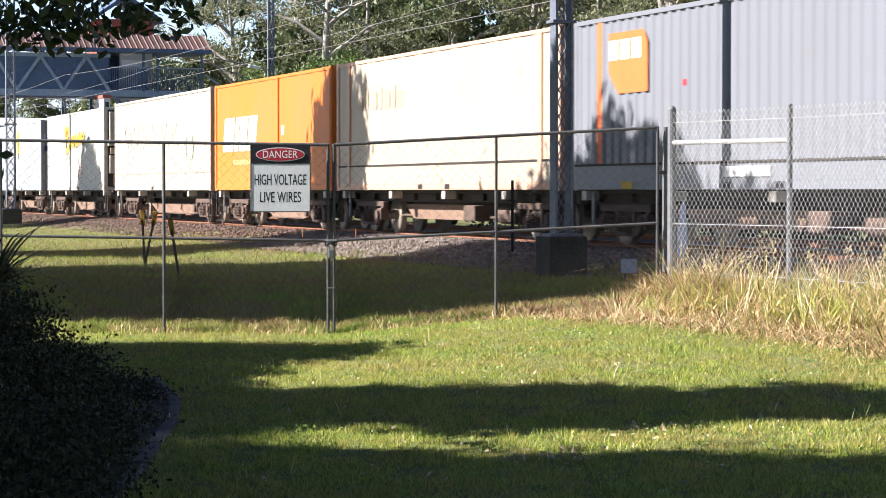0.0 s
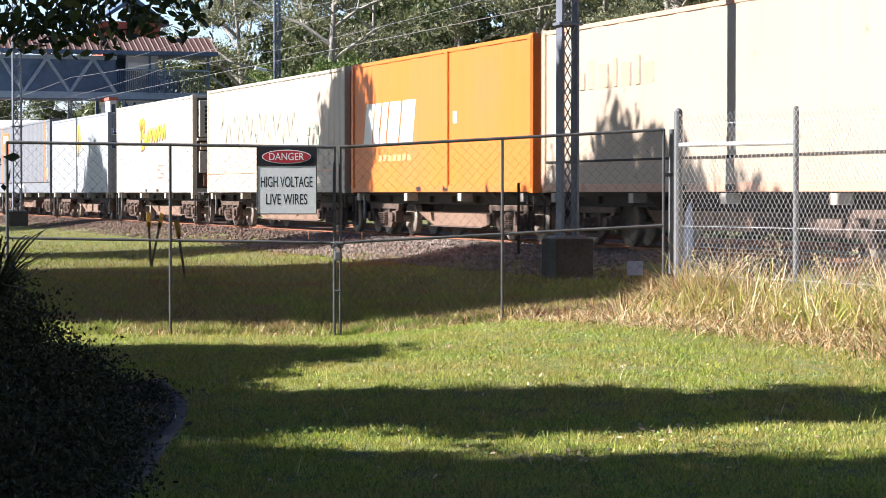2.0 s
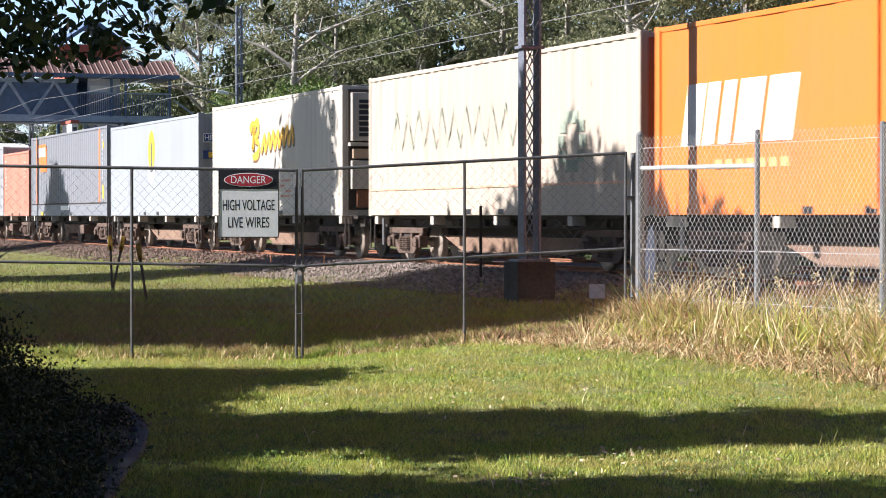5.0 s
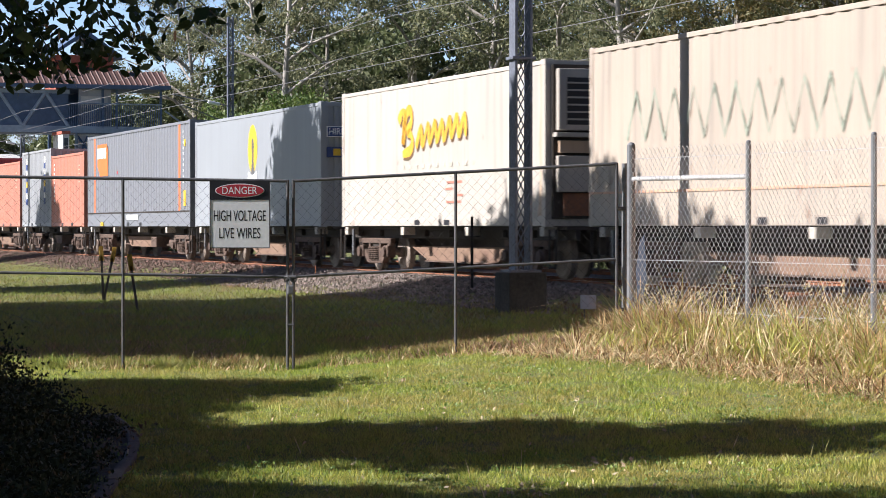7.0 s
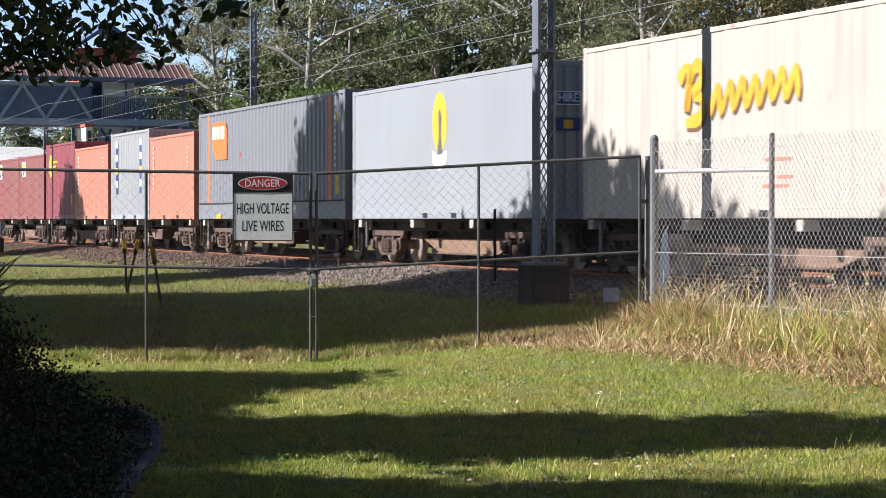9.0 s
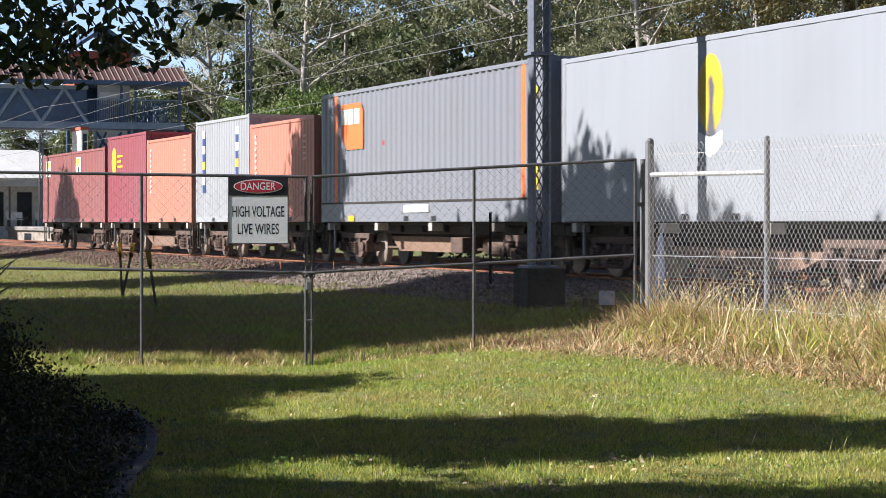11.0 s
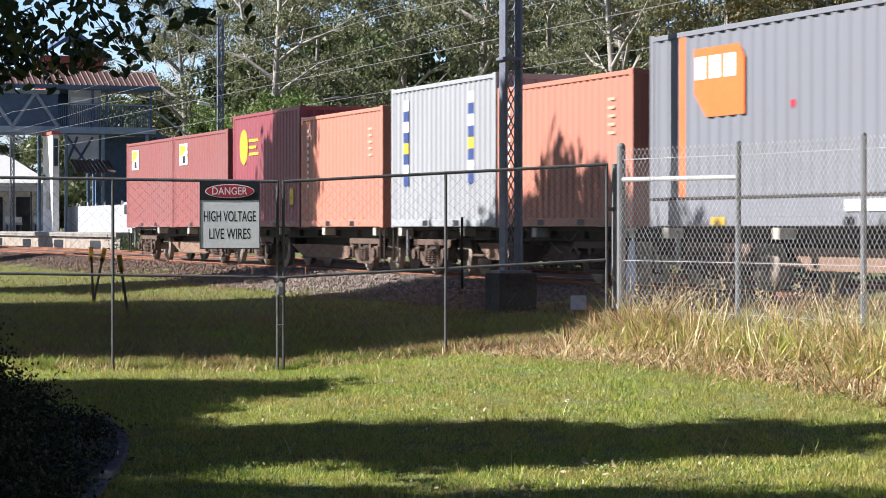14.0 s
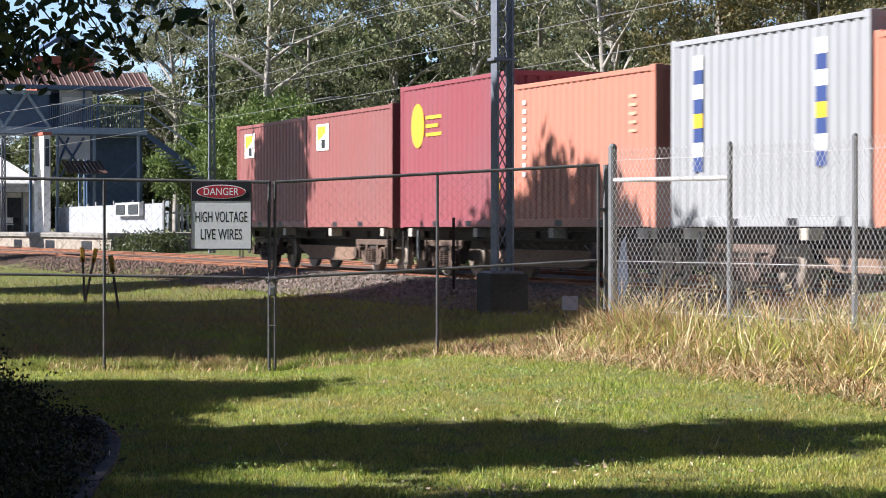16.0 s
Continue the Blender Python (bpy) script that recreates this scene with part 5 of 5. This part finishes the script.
    k = noise.noise(Vector((f * 11, o * 2, 7)))
    if k > -0.1:
        broad.append((p.x - 0.91 * o, p.y - 0.41 * o, rng.uniform(0.35, 0.9) * (0.8 + 0.6 * k) * (1 - 0.3 * max(0, o))))
GREENB = material("broad_grass_blade", (0.36, 0.42, 0.07), 0.55, scale=1.2, fine=8, spread=0.35, second=(0.48, 0.42, 0.13), trans=0.4)
tall_grass("broad_leaved_grass", np.array(broad), 0.78, 0.0095, [GREENB, M["straw_green"], M["straw_pale"]], (0.6, 0.25, 0.15), 79, "broad arching yellow-green grass leaves by the fence", 1.3, 6)
# feathery seed heads on the stalks
cs = []
for x, y, h in stalks:
    if rng.uniform(0, 1) < 0.22:
        c = np.array([x + rng.normal() * 0.1, y + rng.normal() * 0.1, ground_z(x, y) + h * rng.uniform(0.75, 0.95)])
        cs.append(c + rng.normal(size=(26, 3)) * np.array([0.014, 0.014, 0.055]))
tagged(new("grass_seed_heads", fast_mesh("grass_seed_heads", leaves(rng, np.concatenate(cs), 0.03, 0.3, 0.4), 4, M["straw_pale"])), "pale feathery seed heads above the long grass", "grass", kind="stuff")
# tufts under the gate
pts = []
for _ in range(5200):
    x = rng.uniform(-4.9, 2.6)
    k = 0.35 + 1.1 * noise.noise(Vector((x * 2.3, 2.0, 0)))
    if k > 0.08:
        pts.append((x, 25.0 + rng.normal() * 0.12 + 0.05, min(k, 0.9) * rng.uniform(0.3, 1.0)))
for _ in range(2600):
    x = rng.uniform(0.4, 3.0)
    pts.append((x, 25.3 + abs(rng.normal()) * 0.7, rng.uniform(0.1, 0.35)))
tall_grass("gate_tufts", np.array(pts), 0.30, 0.0055, [M["straw"], M["straw_green"], M["straw_pale"], M["straw_brown"]], (0.22, 0.42, 0.24), 73, "dry and green grass tufts under the gate", 0.8, 3)
# flattened dead grass in front of the hinge post, brown patches behind the gate
pts = []
for _ in range(5200):
    x = 2.5 - abs(rng.normal()) * 1.1
    pts.append((x, 25.25 + rng.normal() * 0.28, rng.uniform(0.3, 1.0)))
for _ in range(16000):
    x, y = rng.uniform(-4.5, 2.6), rng.uniform(26.0, 31.0)
    if noise.noise(Vector((x * 0.5, y * 0.75, 6))) + 0.25 * noise.noise(Vector((x * 3, y * 3, 8))) > 0.02:
        pts.append((x, y, rng.uniform(0.2, 0.7)))
tall_grass("dead_grass", np.array(pts), 0.2, 0.006, [M["straw_pink"], M["straw_brown"], M["straw"]], (0.5, 0.35, 0.15), 76, "flattened pinkish brown dead grass around the gate", 2.6, 3)
# seed stalks and weeds here and there on the lawn
pts = np.column_stack([area(rng, 260, 12.5, 23, -0.12, 0.2), rng.uniform(0.25, 1.0, 260)])
tall_grass("lawn_weeds", pts, 0.17, 0.004, [M["straw_green"], M["straw"], M["straw_pale"]], (0.6, 0.2, 0.2), 74, "thin seed stalks standing in the lawn", 0.5, 3)

# flat broad-leaved weeds and clover patches in the lawn
WEED = material("clover_leaf", (0.19, 0.30, 0.06), 0.45, scale=2, fine=12, spread=0.4, second=(0.25, 0.34, 0.10), trans=0.35)
cs = []
for x, y in area(rng, 1500, 11.5, 24.5, -0.12, 0.22):
    if noise.noise(Vector((x * 0.55, y * 0.4, 12))) + 0.3 * rng.normal() > 0.12:
        n = int(rng.integers(6, 22))
        q = np.column_stack([x + rng.normal(size=n) * 0.06, y + rng.normal(size=n) * 0.09])
        cs.append(np.column_stack([q, ground_z(x, y) + 0.028 + 0.012 * rng.uniform(0, 1, n)]))
tagged(new("lawn_clover", fast_mesh("lawn_clover", leaves(rng, np.concatenate(cs), 0.019, 0.7, 0.0), 4, WEED)), "flat clover and broad-leaved weeds in the lawn", "weeds", kind="stuff")

# fallen leaves, flat on the lawn
LEAF_MAT = material("fallen_leaf", (0.45, 0.30, 0.16), 0.8, scale=4, fine=30, spread=0.45, second=(0.6, 0.5, 0.36))
xy = area(rng, 300, 12.0, 22, -0.10, 0.19)
near = np.column_stack([rng.normal(0.62, 0.12, 40), rng.normal(13.4, 0.25, 40)])
near2 = np.column_stack([rng.normal(1.3, 0.12, 30), rng.normal(14.8, 0.2, 30)])
xy = np.concatenate([xy, near, near2])
cs = np.column_stack([xy, [ground_z(x, y) + 0.022 for x, y in xy]])
tagged(new("fallen_leaves", fast_mesh("fallen_leaves", leaves(rng, cs, 0.036, 0.45, 0.0, True), 8, LEAF_MAT)), "dry brown fallen leaves scattered on the lawn", "leaves", kind="stuff")

# dark soil and litter between the edging and the bush
SOIL = material("garden_soil", (0.022, 0.017, 0.013), 0.95, scale=3, fine=25, bump=0.6, second=(0.065, 0.046, 0.034))
edge_x = [(9.0, -1.66), (11.6, -1.58), (13.7, -1.65), (15.0, -1.70), (16.1, -1.79), (16.9, -1.9), (17.9, -2.1), (18.6, -2.25)]
vs, fs = [], []
for i in range(49):
    y = 9.0 + i * 0.2
    e = float(np.interp(y, [a for a, _ in edge_x], [b for _, b in edge_x])) - 0.02
    for k in range(9):
        x = e - k * 0.55
        vs.append((x, y, ground_z(x, y) + 0.035 + 0.03 * noise.noise(Vector((x * 3, y * 3, 2)))))
fs = [(i * 9 + k, (i + 1) * 9 + k, (i + 1) * 9 + k + 1, i * 9 + k + 1) for i in range(48) for k in range(8)]
tagged(new("garden_bed", mesh_of("garden_bed", vs, fs, SOIL, True)), "dark soil garden bed behind the edging", "garden bed", kind="structure")
xy = np.column_stack([rng.uniform(-3.2, -1.75, 900), rng.uniform(10.5, 17.5, 900)])
cs = np.column_stack([xy, [ground_z(x, y) + 0.06 for x, y in xy]])
tagged(new("leaf_litter", fast_mesh("leaf_litter", leaves(rng, cs, 0.05, 0.4, 0.0), 4, M["twiglitter"])), "dry brown leaf litter on the garden bed", "leaves", kind="stuff")

# bare brown earth by the hinge post
EARTH = material("bare_earth", (0.24, 0.15, 0.10), 0.95, scale=2, fine=18, bump=0.5, second=(0.33, 0.24, 0.17))
vs, fs = [(1.55, 26.1, ground_z(1.55, 26.1) + 0.02)], []
for i in range(28):
    a = i * 2 * math.pi / 28
    k = 1 + 0.25 * noise.noise(Vector((math.cos(a) * 2, math.sin(a) * 2, 5)))
    x, y = 1.55 + 1.5 * k * math.cos(a), 26.1 + 0.75 * k * math.sin(a)
    vs.append((x, y, ground_z(x, y) + 0.008))
fs = [(0, 1 + i, 1 + (i + 1) % 28) for i in range(28)]
tagged(new("bare_earth", mesh_of("bare_earth", vs, fs, EARTH, True)), "patch of bare brown earth behind the gate", "earth", kind="structure")


# ---- lawn edging ----
edge = thing("lawn_edging", "worn concrete edging curving along the lawn", "edging")
path = [(-2.25, 18.6), (-2.1, 17.9), (-1.9, 16.9), (-1.79, 16.1), (-1.70, 15.0), (-1.65, 13.7), (-1.60, 12.6), (-1.58, 11.6), (-1.6, 10.5), (-1.64, 9.5)]
for (x0, y0), (x1, y1) in zip(path, path[1:]):
    L = math.hypot(x1 - x0, y1 - y0)
    a = math.degrees(math.atan2(y1 - y0, x1 - x0))
    part("edging_block", boxed(0.004, L - 0.004, -0.042, 0.042, -0.08, 0.05, bevel=0.018), M["edging"], edge, at=pose(x0, y0, ground_z(x0, y0), 0, 0, a))

# ---- overhead wires ----
def span(name, off, z, s0, s1, poles, sag, r, label):
    pts = []
    for i in range(81):
        s = s0 + (s1 - s0) * i / 80
        f = ((s - poles[0]) / poles[1]) % 1.0
        pts.append(on_track(s, off, z - sag * 4 * f * (1 - f)))
    return tagged(new(name, mesh_of(name, *tube(pts, r, 4), M["cable"])), label, "overhead wire", "overhead wires")


span("contact_wire", HALF, 5.22, -50, 170, (0, 48), 0.0, 0.009, "thin overhead contact wire above the track")
span("messenger_wire", HALF, 6.30, -50, 170, (12, 48), 0.3, 0.009, "sagging messenger wire above the contact wire")
span("contact_wire", HALF + 4.0, 5.25, -50, 170, (0, 48), 0.0, 0.009, "thin overhead contact wire above the track")
span("messenger_wire", HALF + 4.0, 6.75, -50, 170, (12, 48), 0.3, 0.009, "sagging messenger wire above the contact wire")
span("feeder_wire", HALF + 7.2, 8.85, -50, 170, (12, 48), 0.35, 0.009, "overhead feeder wire along the masts")


# ---- more masts ----
def by_view(slope, off):
    """The point off metres over the track where the sight line x = slope * y meets it."""
    y = (off + TRACK.x * OVER.x + TRACK.y * OVER.y) / (slope * OVER.x + OVER.y)
    return slope * y, y


x, y = by_view(-0.179, -2.2)
lattice_mast("lattice_mast", x, y, 0.75, 9.0, 0.32, (0.74, 0.6), "grey steel lattice mast on a concrete footing beside the track")
for slope, arm in ((-0.0712, True), (-0.157, False)):
    x, y = by_view(slope, 8.4)
    m = lattice_mast("slim_mast", x, y, 0.4, 9.5, 0.2, None, "slim grey overhead line mast beyond the track", 0.035, 0.07)
    part("arm", rods([((0, 0, 9.2), (-2.3, -0.8, 9.25)), ((-2.3, -0.8, 9.25), (-2.35, -0.8, 9.9))], 0.04), M["mast"], m)
    part("cantilever", rods([((0, 0, 5.9), (-2.6, -0.9, 6.3)), ((0, 0, 5.2), (-2.2, -0.8, 5.9))], 0.025), M["mast"], m)
    part("insulator", rods([((-0.5, -0.15, 5.97), (-1.0, -0.33, 6.05))], 0.07), M["signwhite"], m)
for x, y in ((-3.65, 112), (-1.9, 112)):
    m = thing("street_lamp", "slim curved street lamp behind the railway", "street lamp", "street lamps", at=pose(x, y, 0))
    part("pole", mesh_of("pole", *tube([(0, 0, 0), (0, 0, 6.4), (0.1, 0, 7.0), (0.5, 0, 7.4), (1.2, 0, 7.5)], 0.05, 8), M["galv"]), None, m)
    part("lamp_head", boxed(1.1, 1.7, -0.12, 0.12, 7.42, 7.56, bevel=0.03), M["galv"], m)

# ---- platform, station and footbridge ----
plat = thing("platform", "concrete railway platform with stained pale edge wall", "platform", kind="structure")
M["platwall"] = material("stained_wall", (0.36, 0.32, 0.27), 0.9, vary=0.5, scale=1.5, fine=8, bump=0.3, second=(0.17, 0.13, 0.10))
O = on_track(65.5, 6.9)
ROT = pose(0, 0, 0, 0, 0, HEAD + 180)
PM = Matrix.Translation((O.x, O.y, 0)) @ ROT          # local x runs along the track away from the eye, y to the near side
part("slab", boxed(0, 110, -9, 0.15, 1.02, 1.24, bevel=0.02), M["concrete"], plat, at=PM)
part("edge_wall", boxed(0.1, 110, -0.3, 0.0, -0.2, 1.02), M["platwall"], plat, "stained pale wall under the platform edge", at=PM)
part("end_wall", boxed(-0.1, 0.1, -9, 0.0, -0.2, 1.0), M["concrete"], plat, at=PM)
for i in range(9):
    part("wall_recess", boxed(4 + i * 9, 6.4 + i * 9, -0.02, 0.006, 0.25, 0.85), M["darkvoid"], plat, "dark opening", at=PM)

SB = pose(-16.2, 128, 0, 0, 0, 18.7)
FB = SB @ pose(-0.5, 0, 0)
fb = thing("footbridge", "blue-grey steel footbridge with a red-brown ribbed roof", "footbridge", at=FB)
part("deck", boxed(-22, 3.9, -1.4, 1.4, 6.35, 6.62, bevel=0.02), M["bridge"], fb)
# front chords take the pale blue, the rear one the dark: painted light and shade
part("bottom_chord", boxed(-22, 3.9, -1.5, -1.4, 6.38, 6.72), M["bridge_lit"], fb)
part("top_chord", boxed(-22, -1.2, -1.5, -1.4, 8.4, 8.6), M["bridge_lit"], fb)
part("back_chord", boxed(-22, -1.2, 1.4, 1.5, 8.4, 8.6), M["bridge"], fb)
part("screen", boxed(-22, -1.25, -1.38, -1.35, 6.7, 8.45), M["bridge"], fb, "dark blue mesh screen")
part("screen", boxed(-22, -1.25, 1.35, 1.38, 6.7, 8.45), M["bridge"], fb, "dark blue mesh screen")
for i in range(9):
    x = -1.25 - i * 2.4
    for a, b in (((x, -1.45, 6.7), (x - 1.2, -1.45, 8.45)), ((x - 1.2, -1.45, 8.45), (x - 2.4, -1.45, 6.7))):
        part("diagonal", rods([(a, b)], 0.1, 6), M["bridge_lit"], fb)
    part("roof_post", rods([((x, -1.4, 8.5), (x, -1.4, 8.95))], 0.05, 6), M["bridge"], fb)
bm = bmesh.new()
nr = 88
for i in range(nr):
    x0 = -22.3 + i * 0.3
    for s in (-1, 1):
        a, b, c, d = (x0, s * 1.9, 8.85), (x0 + 0.22, s * 1.9, 8.85), (x0 + 0.22, 0, 9.72), (x0, 0, 9.72)
        e, f = (x0 + 0.26, s * 1.9, 8.91), (x0 + 0.26, 0, 9.78)
        g, h = (x0 + 0.30, s * 1.9, 8.85), (x0 + 0.30, 0, 9.72)
        for q in ((a, b, c, d), (b, e, f, c), (e, g, h, f)):
            bm.faces.new([bm.verts.new(v) for v in q])
part("roof", bm, M["roof_red"], fb, "red-brown ribbed metal roof")
part("fascia", boxed(-22.3, 4.1, -1.93, -1.86, 8.68, 8.88), M["bridge"], fb)
part("veranda_ceiling", boxed(-1.2, 3.9, -1.8, 1.8, 8.66, 8.7), M["bridge"], fb)
for x in (0.55, 1.3, 3.65):
    part("veranda_post", boxed(x - 0.06, x + 0.06, -1.5, -1.4, 6.6, 8.7), M["bridge"], fb)
part("veranda_screen", rods([((-1.2 + i * 0.11, -1.45, 6.62), (-1.2 + i * 0.11, -1.45, 7.85)) for i in range(45)], 0.027, 4), M["bridge"], fb, "blue barred balustrade")["kind"] = "stuff"
part("handrail", rods([((-1.2, -1.48, 7.9), (3.7, -1.48, 7.9))], 0.04), M["bridge_lit"], fb)
wl = part("ticket_room_wall", boxed(-0.65, 1.05, -1.2, -1.0, 6.6, 8.7), M["palewall"], fb)
part("window", boxed(-0.55, 0.85, -1.24, -1.2, 7.7, 8.3), M["render"], wl)
# front posts coloured as lit, rear posts as shaded
for x in (-0.8, 1.15, 3.5):
    part("support_post", rods([((x, -1.2, -0.2), (x, -1.2, 6.4))], 0.09, 10), M["bridge_lit"], fb)
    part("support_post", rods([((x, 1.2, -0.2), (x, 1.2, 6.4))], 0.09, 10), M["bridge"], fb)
for a, b in (((-0.8, -1.2, 6.3), (1.15, -1.2, 3.6)), ((-0.8, -1.2, 3.9), (0.6, -1.2, 6.2)), ((1.15, -1.2, 2.9), (3.5, -1.2, 5.0)), ((-1.4, -1.2, 3.2), (-0.2, -1.2, 6.2))):
    part("brace", rods([(a, b)], 0.06, 6), M["bridge"], fb)
# stairs coming down at the end
for i in range(16):
    part("stair_tread", boxed(3.9 + i * 0.26, 4.2 + i * 0.26, -1.2, 1.2, 6.3 - i * 0.18, 6.36 - i * 0.18), M["bridge"], fb)
bm = bmesh.new()
prism(bm, [(3.9, 6.6), (8.1, 3.7), (8.1, 3.35), (3.9, 6.25)], -1.28, -1.22)
part("stair_string", bm, M["bridge"], fb)
part("stair_rail", rods([((3.9, -1.25, 7.6), (8.1, -1.25, 4.7))], 0.05), M["bridge_lit"], fb)
part("stair_wall", boxed(-0.85, 0.94, -1.1, -1.0, 5.06, 6.3), M["render"], fb, "white sheeted wall under the deck")
# dark sheet added for the shaded void under the deck
part("void_sheet", boxed(1.2, 4.2, 0.9, 1.1, 1.2, 6.3), M["bridge"], fb, "dark blue sheet standing in for the shaded void under the deck")

tw = thing("lift_tower", "red rendered tower with a dark gabled roof", "tower", at=SB @ pose(0.6, 3.4, 0.15))
part("wall", boxed(-2.4, 0.7, -1.6, 1.6, 8.6, 10.5), M["brick_red"], tw)
part("lower_wall", boxed(-2.3, 0.6, -1.5, 1.5, 6.5, 8.6), M["bridge"], tw)
for x in (-2.2, 0.5):
    for y in (-1.4, 1.4):
        part("leg", boxed(x - 0.08, x + 0.08, y - 0.08, y + 0.08, 0, 6.5), M["bridge"], tw)
bm = bmesh.new()
prism(bm, [(-2.8, 10.3), (-0.85, 11.6), (1.1, 10.3), (1.1, 10.5), (-0.85, 11.85), (-2.8, 10.5)], -2.0, 2.0)
part("roof", bm, M["bridge"], tw)
wb = thing("white_tower", "tall narrow white rendered block beside the footbridge", "building", at=SB)
part("wall", boxed(-2.55, -2.2, -4.0, -1.4, 1.2, 6.2, bevel=0.02), M["render"], wb)
part("cap", boxed(-2.6, -2.15, -4.05, -1.35, 6.2, 6.36), M["brick_red"], wb)
part("window_strip", boxed(-2.47, -2.27, -4.03, -4.0, 4.6, 6.0), M["darkvoid"], wb)
part("notice_board", boxed(-2.58, -2.55, -3.3, -2.5, 2.4, 3.3), M["casting"], wb)
part("wall_lamp", boxed(-2.7, -2.55, -2.1, -1.9, 3.9, 4.2, bevel=0.03), M["darkgrey"], wb)
aw = thing("skillion_awning", "low awning with a rusty red ribbed roof", "awning", at=SB @ pose(-0.4, -2.6, 0.85))
bm = bmesh.new()
for i in range(10):
    x0 = -1.25 + i * 0.21
    prism(bm, [(-0.95, 3.4), (0.95, 4.05), (0.95, 4.12), (-0.95, 3.47)], x0, x0 + 0.15)
bmesh.ops.rotate(bm, verts=bm.verts, matrix=Matrix.Rotation(radians(90), 3, "Z"))
part("roof", bm, M["roof_red"], aw, "rusty red roof")
fw = thing("sheet_fence", "white painted ribbed sheet fence along the platform", "fence")
sheet_me = mesh_of("sheet", *corrugated(0.98, 1.34, 0.16, 0.03), M["palewall"])
for i in range(24):
    p = on_track(85.0 - i * 1.0, 8.2, 1.2)
    part("sheet", sheet_me, None, fw, at=Matrix.Translation(p) @ pose(0, 0, 0, 0, 0, HEAD))
for i in range(13):
    p = on_track(85.0 - i * 2.0, 8.26, 0)
    part("post", boxed(-0.05, 0.05, -0.04, 0.04, 0.0, 2.66 + 0.06 * (i % 2), bevel=0.01), M["greyroof"], fw, at=Matrix.Translation(p) @ pose(0, 0, 0, 0, 0, HEAD))
ac = thing("wall_unit", "grey boxy unit with dark grilles on the fence", "equipment box", at=Matrix.Translation(on_track(66.8, 8.15)) @ pose(0, 0, 0, 0, 0, HEAD))
part("case", boxed(-2.6, 2.4, -0.2, 0.0, 2.0, 2.62, bevel=0.02), M["greyroof"], ac)
for x in (-2.3, 0.3):
    part("grille", boxed(x, x + 1.9, -0.23, -0.2, 2.08, 2.52), M["darkvoid"], ac)
pf = thing("picket_fence", "short pale picket fence at the platform end", "fence", at=SB @ pose(0, -3.0, 0))
for i in range(5):
    part("picket", boxed(4.55 + i * 0.3, 4.68 + i * 0.3, -0.03, 0.0, 1.0, 2.7), M["greyroof"], pf)
part("rail", boxed(4.4, 5.9, -0.05, -0.03, 2.2, 2.3), M["greyroof"], pf)

X, Y = -23.2, 146
st = thing("station_building", "low white station building with a pale curved awning", "building", at=pose(X, Y, 0, 0, 0, 18.7))
part("wall", boxed(-9, 2.2, 0, 4, 0.5, 4.2), M["render"], st)
for i in range(6):
    d = part("door", boxed(-8.0 + i * 1.7, -7.1 + i * 1.7, -0.03, 0.0, 1.25, 3.3), M["darkvoid"], st, "dark doorway")
bm = bmesh.new()
eaves = [bm.verts.new(v) for v in ((-9.5, -0.5, 4.15), (2.6, -0.5, 4.15), (2.6, 4.5, 4.15), (-9.5, 4.5, 4.15))]
ridge = [bm.verts.new(v) for v in ((-7.2, 2.0, 5.9), (0.3, 2.0, 5.9))]
for f in ((0, 1, 5, 4), (1, 2, 5), (2, 3, 4, 5), (3, 0, 4), (3, 2, 1, 0)):
    bm.faces.new([(eaves + ridge)[i] for i in f])
part("roof", bm, material("white_iron_roof", (0.72, 0.72, 0.70), 0.5, vary=0.15, scale=0.8, fine=6), st, "pale hipped iron roof")
bm = bmesh.new()
prism(bm, [(-9.5, 3.6), (2.3, 3.6), (2.3, 3.9), (-9.5, 3.9)], -2.6, -0.2)
part("awning", bm, M["greyroof"], st, "pale ribbed awning")
for i in range(4):
    part("awning_post", rods([((-8 + i * 3, -2.3, 1.2), (-8 + i * 3, -2.3, 3.7))], 0.06), M["darkgrey"], st)
for i in range(4):
    bn = thing("platform_seat", "small white platform seat", "seat", "seats on the platform", at=pose(X - 2.5 + i * 1.6, Y - 3.2 + i * 0.55, 1.24, 0, 0, 18.7))
    part("seat", boxed(-0.5, 0.5, -0.2, 0.2, 0.4, 0.46, bevel=0.01), M["white"], bn)
    part("backrest", boxed(-0.5, 0.5, 0.16, 0.2, 0.5, 0.85, bevel=0.01), M["white"], bn)
    for x in (-0.4, 0.4):
        part("leg", boxed(x - 0.03, x + 0.03, -0.15, 0.15, 0, 0.4), M["darkgrey"], bn)

sleepers(main_line, HALF, -16, 110)
sleepers(far_line, HALF + 4.0, 20, 110)


# ---- what moves ----
def motions():
    times = [i / 10 for i in range(161)]
    for ob, at, dz in LOADS:
        rows = []
        for t in times:
            p = on_track(at - MARK - run_at(t), HALF, FLOOR_Z + dz)
            rows.append((t, Matrix.Translation(p) @ pose(0, 0, 0, 0, 0, HEAD)))
        walk(ob, rows)
    for ob in WHEELS:
        x = ob.matrix_basis.translation.copy()
        rows = []
        for i in range(161):
            a = math.degrees(run_at(i / 10) / 0.42)
            rows.append((i / 10, Matrix.Translation(x) @ pose(0, 0, 0, 0, a, 0)))
        walk(ob, rows)


motions()
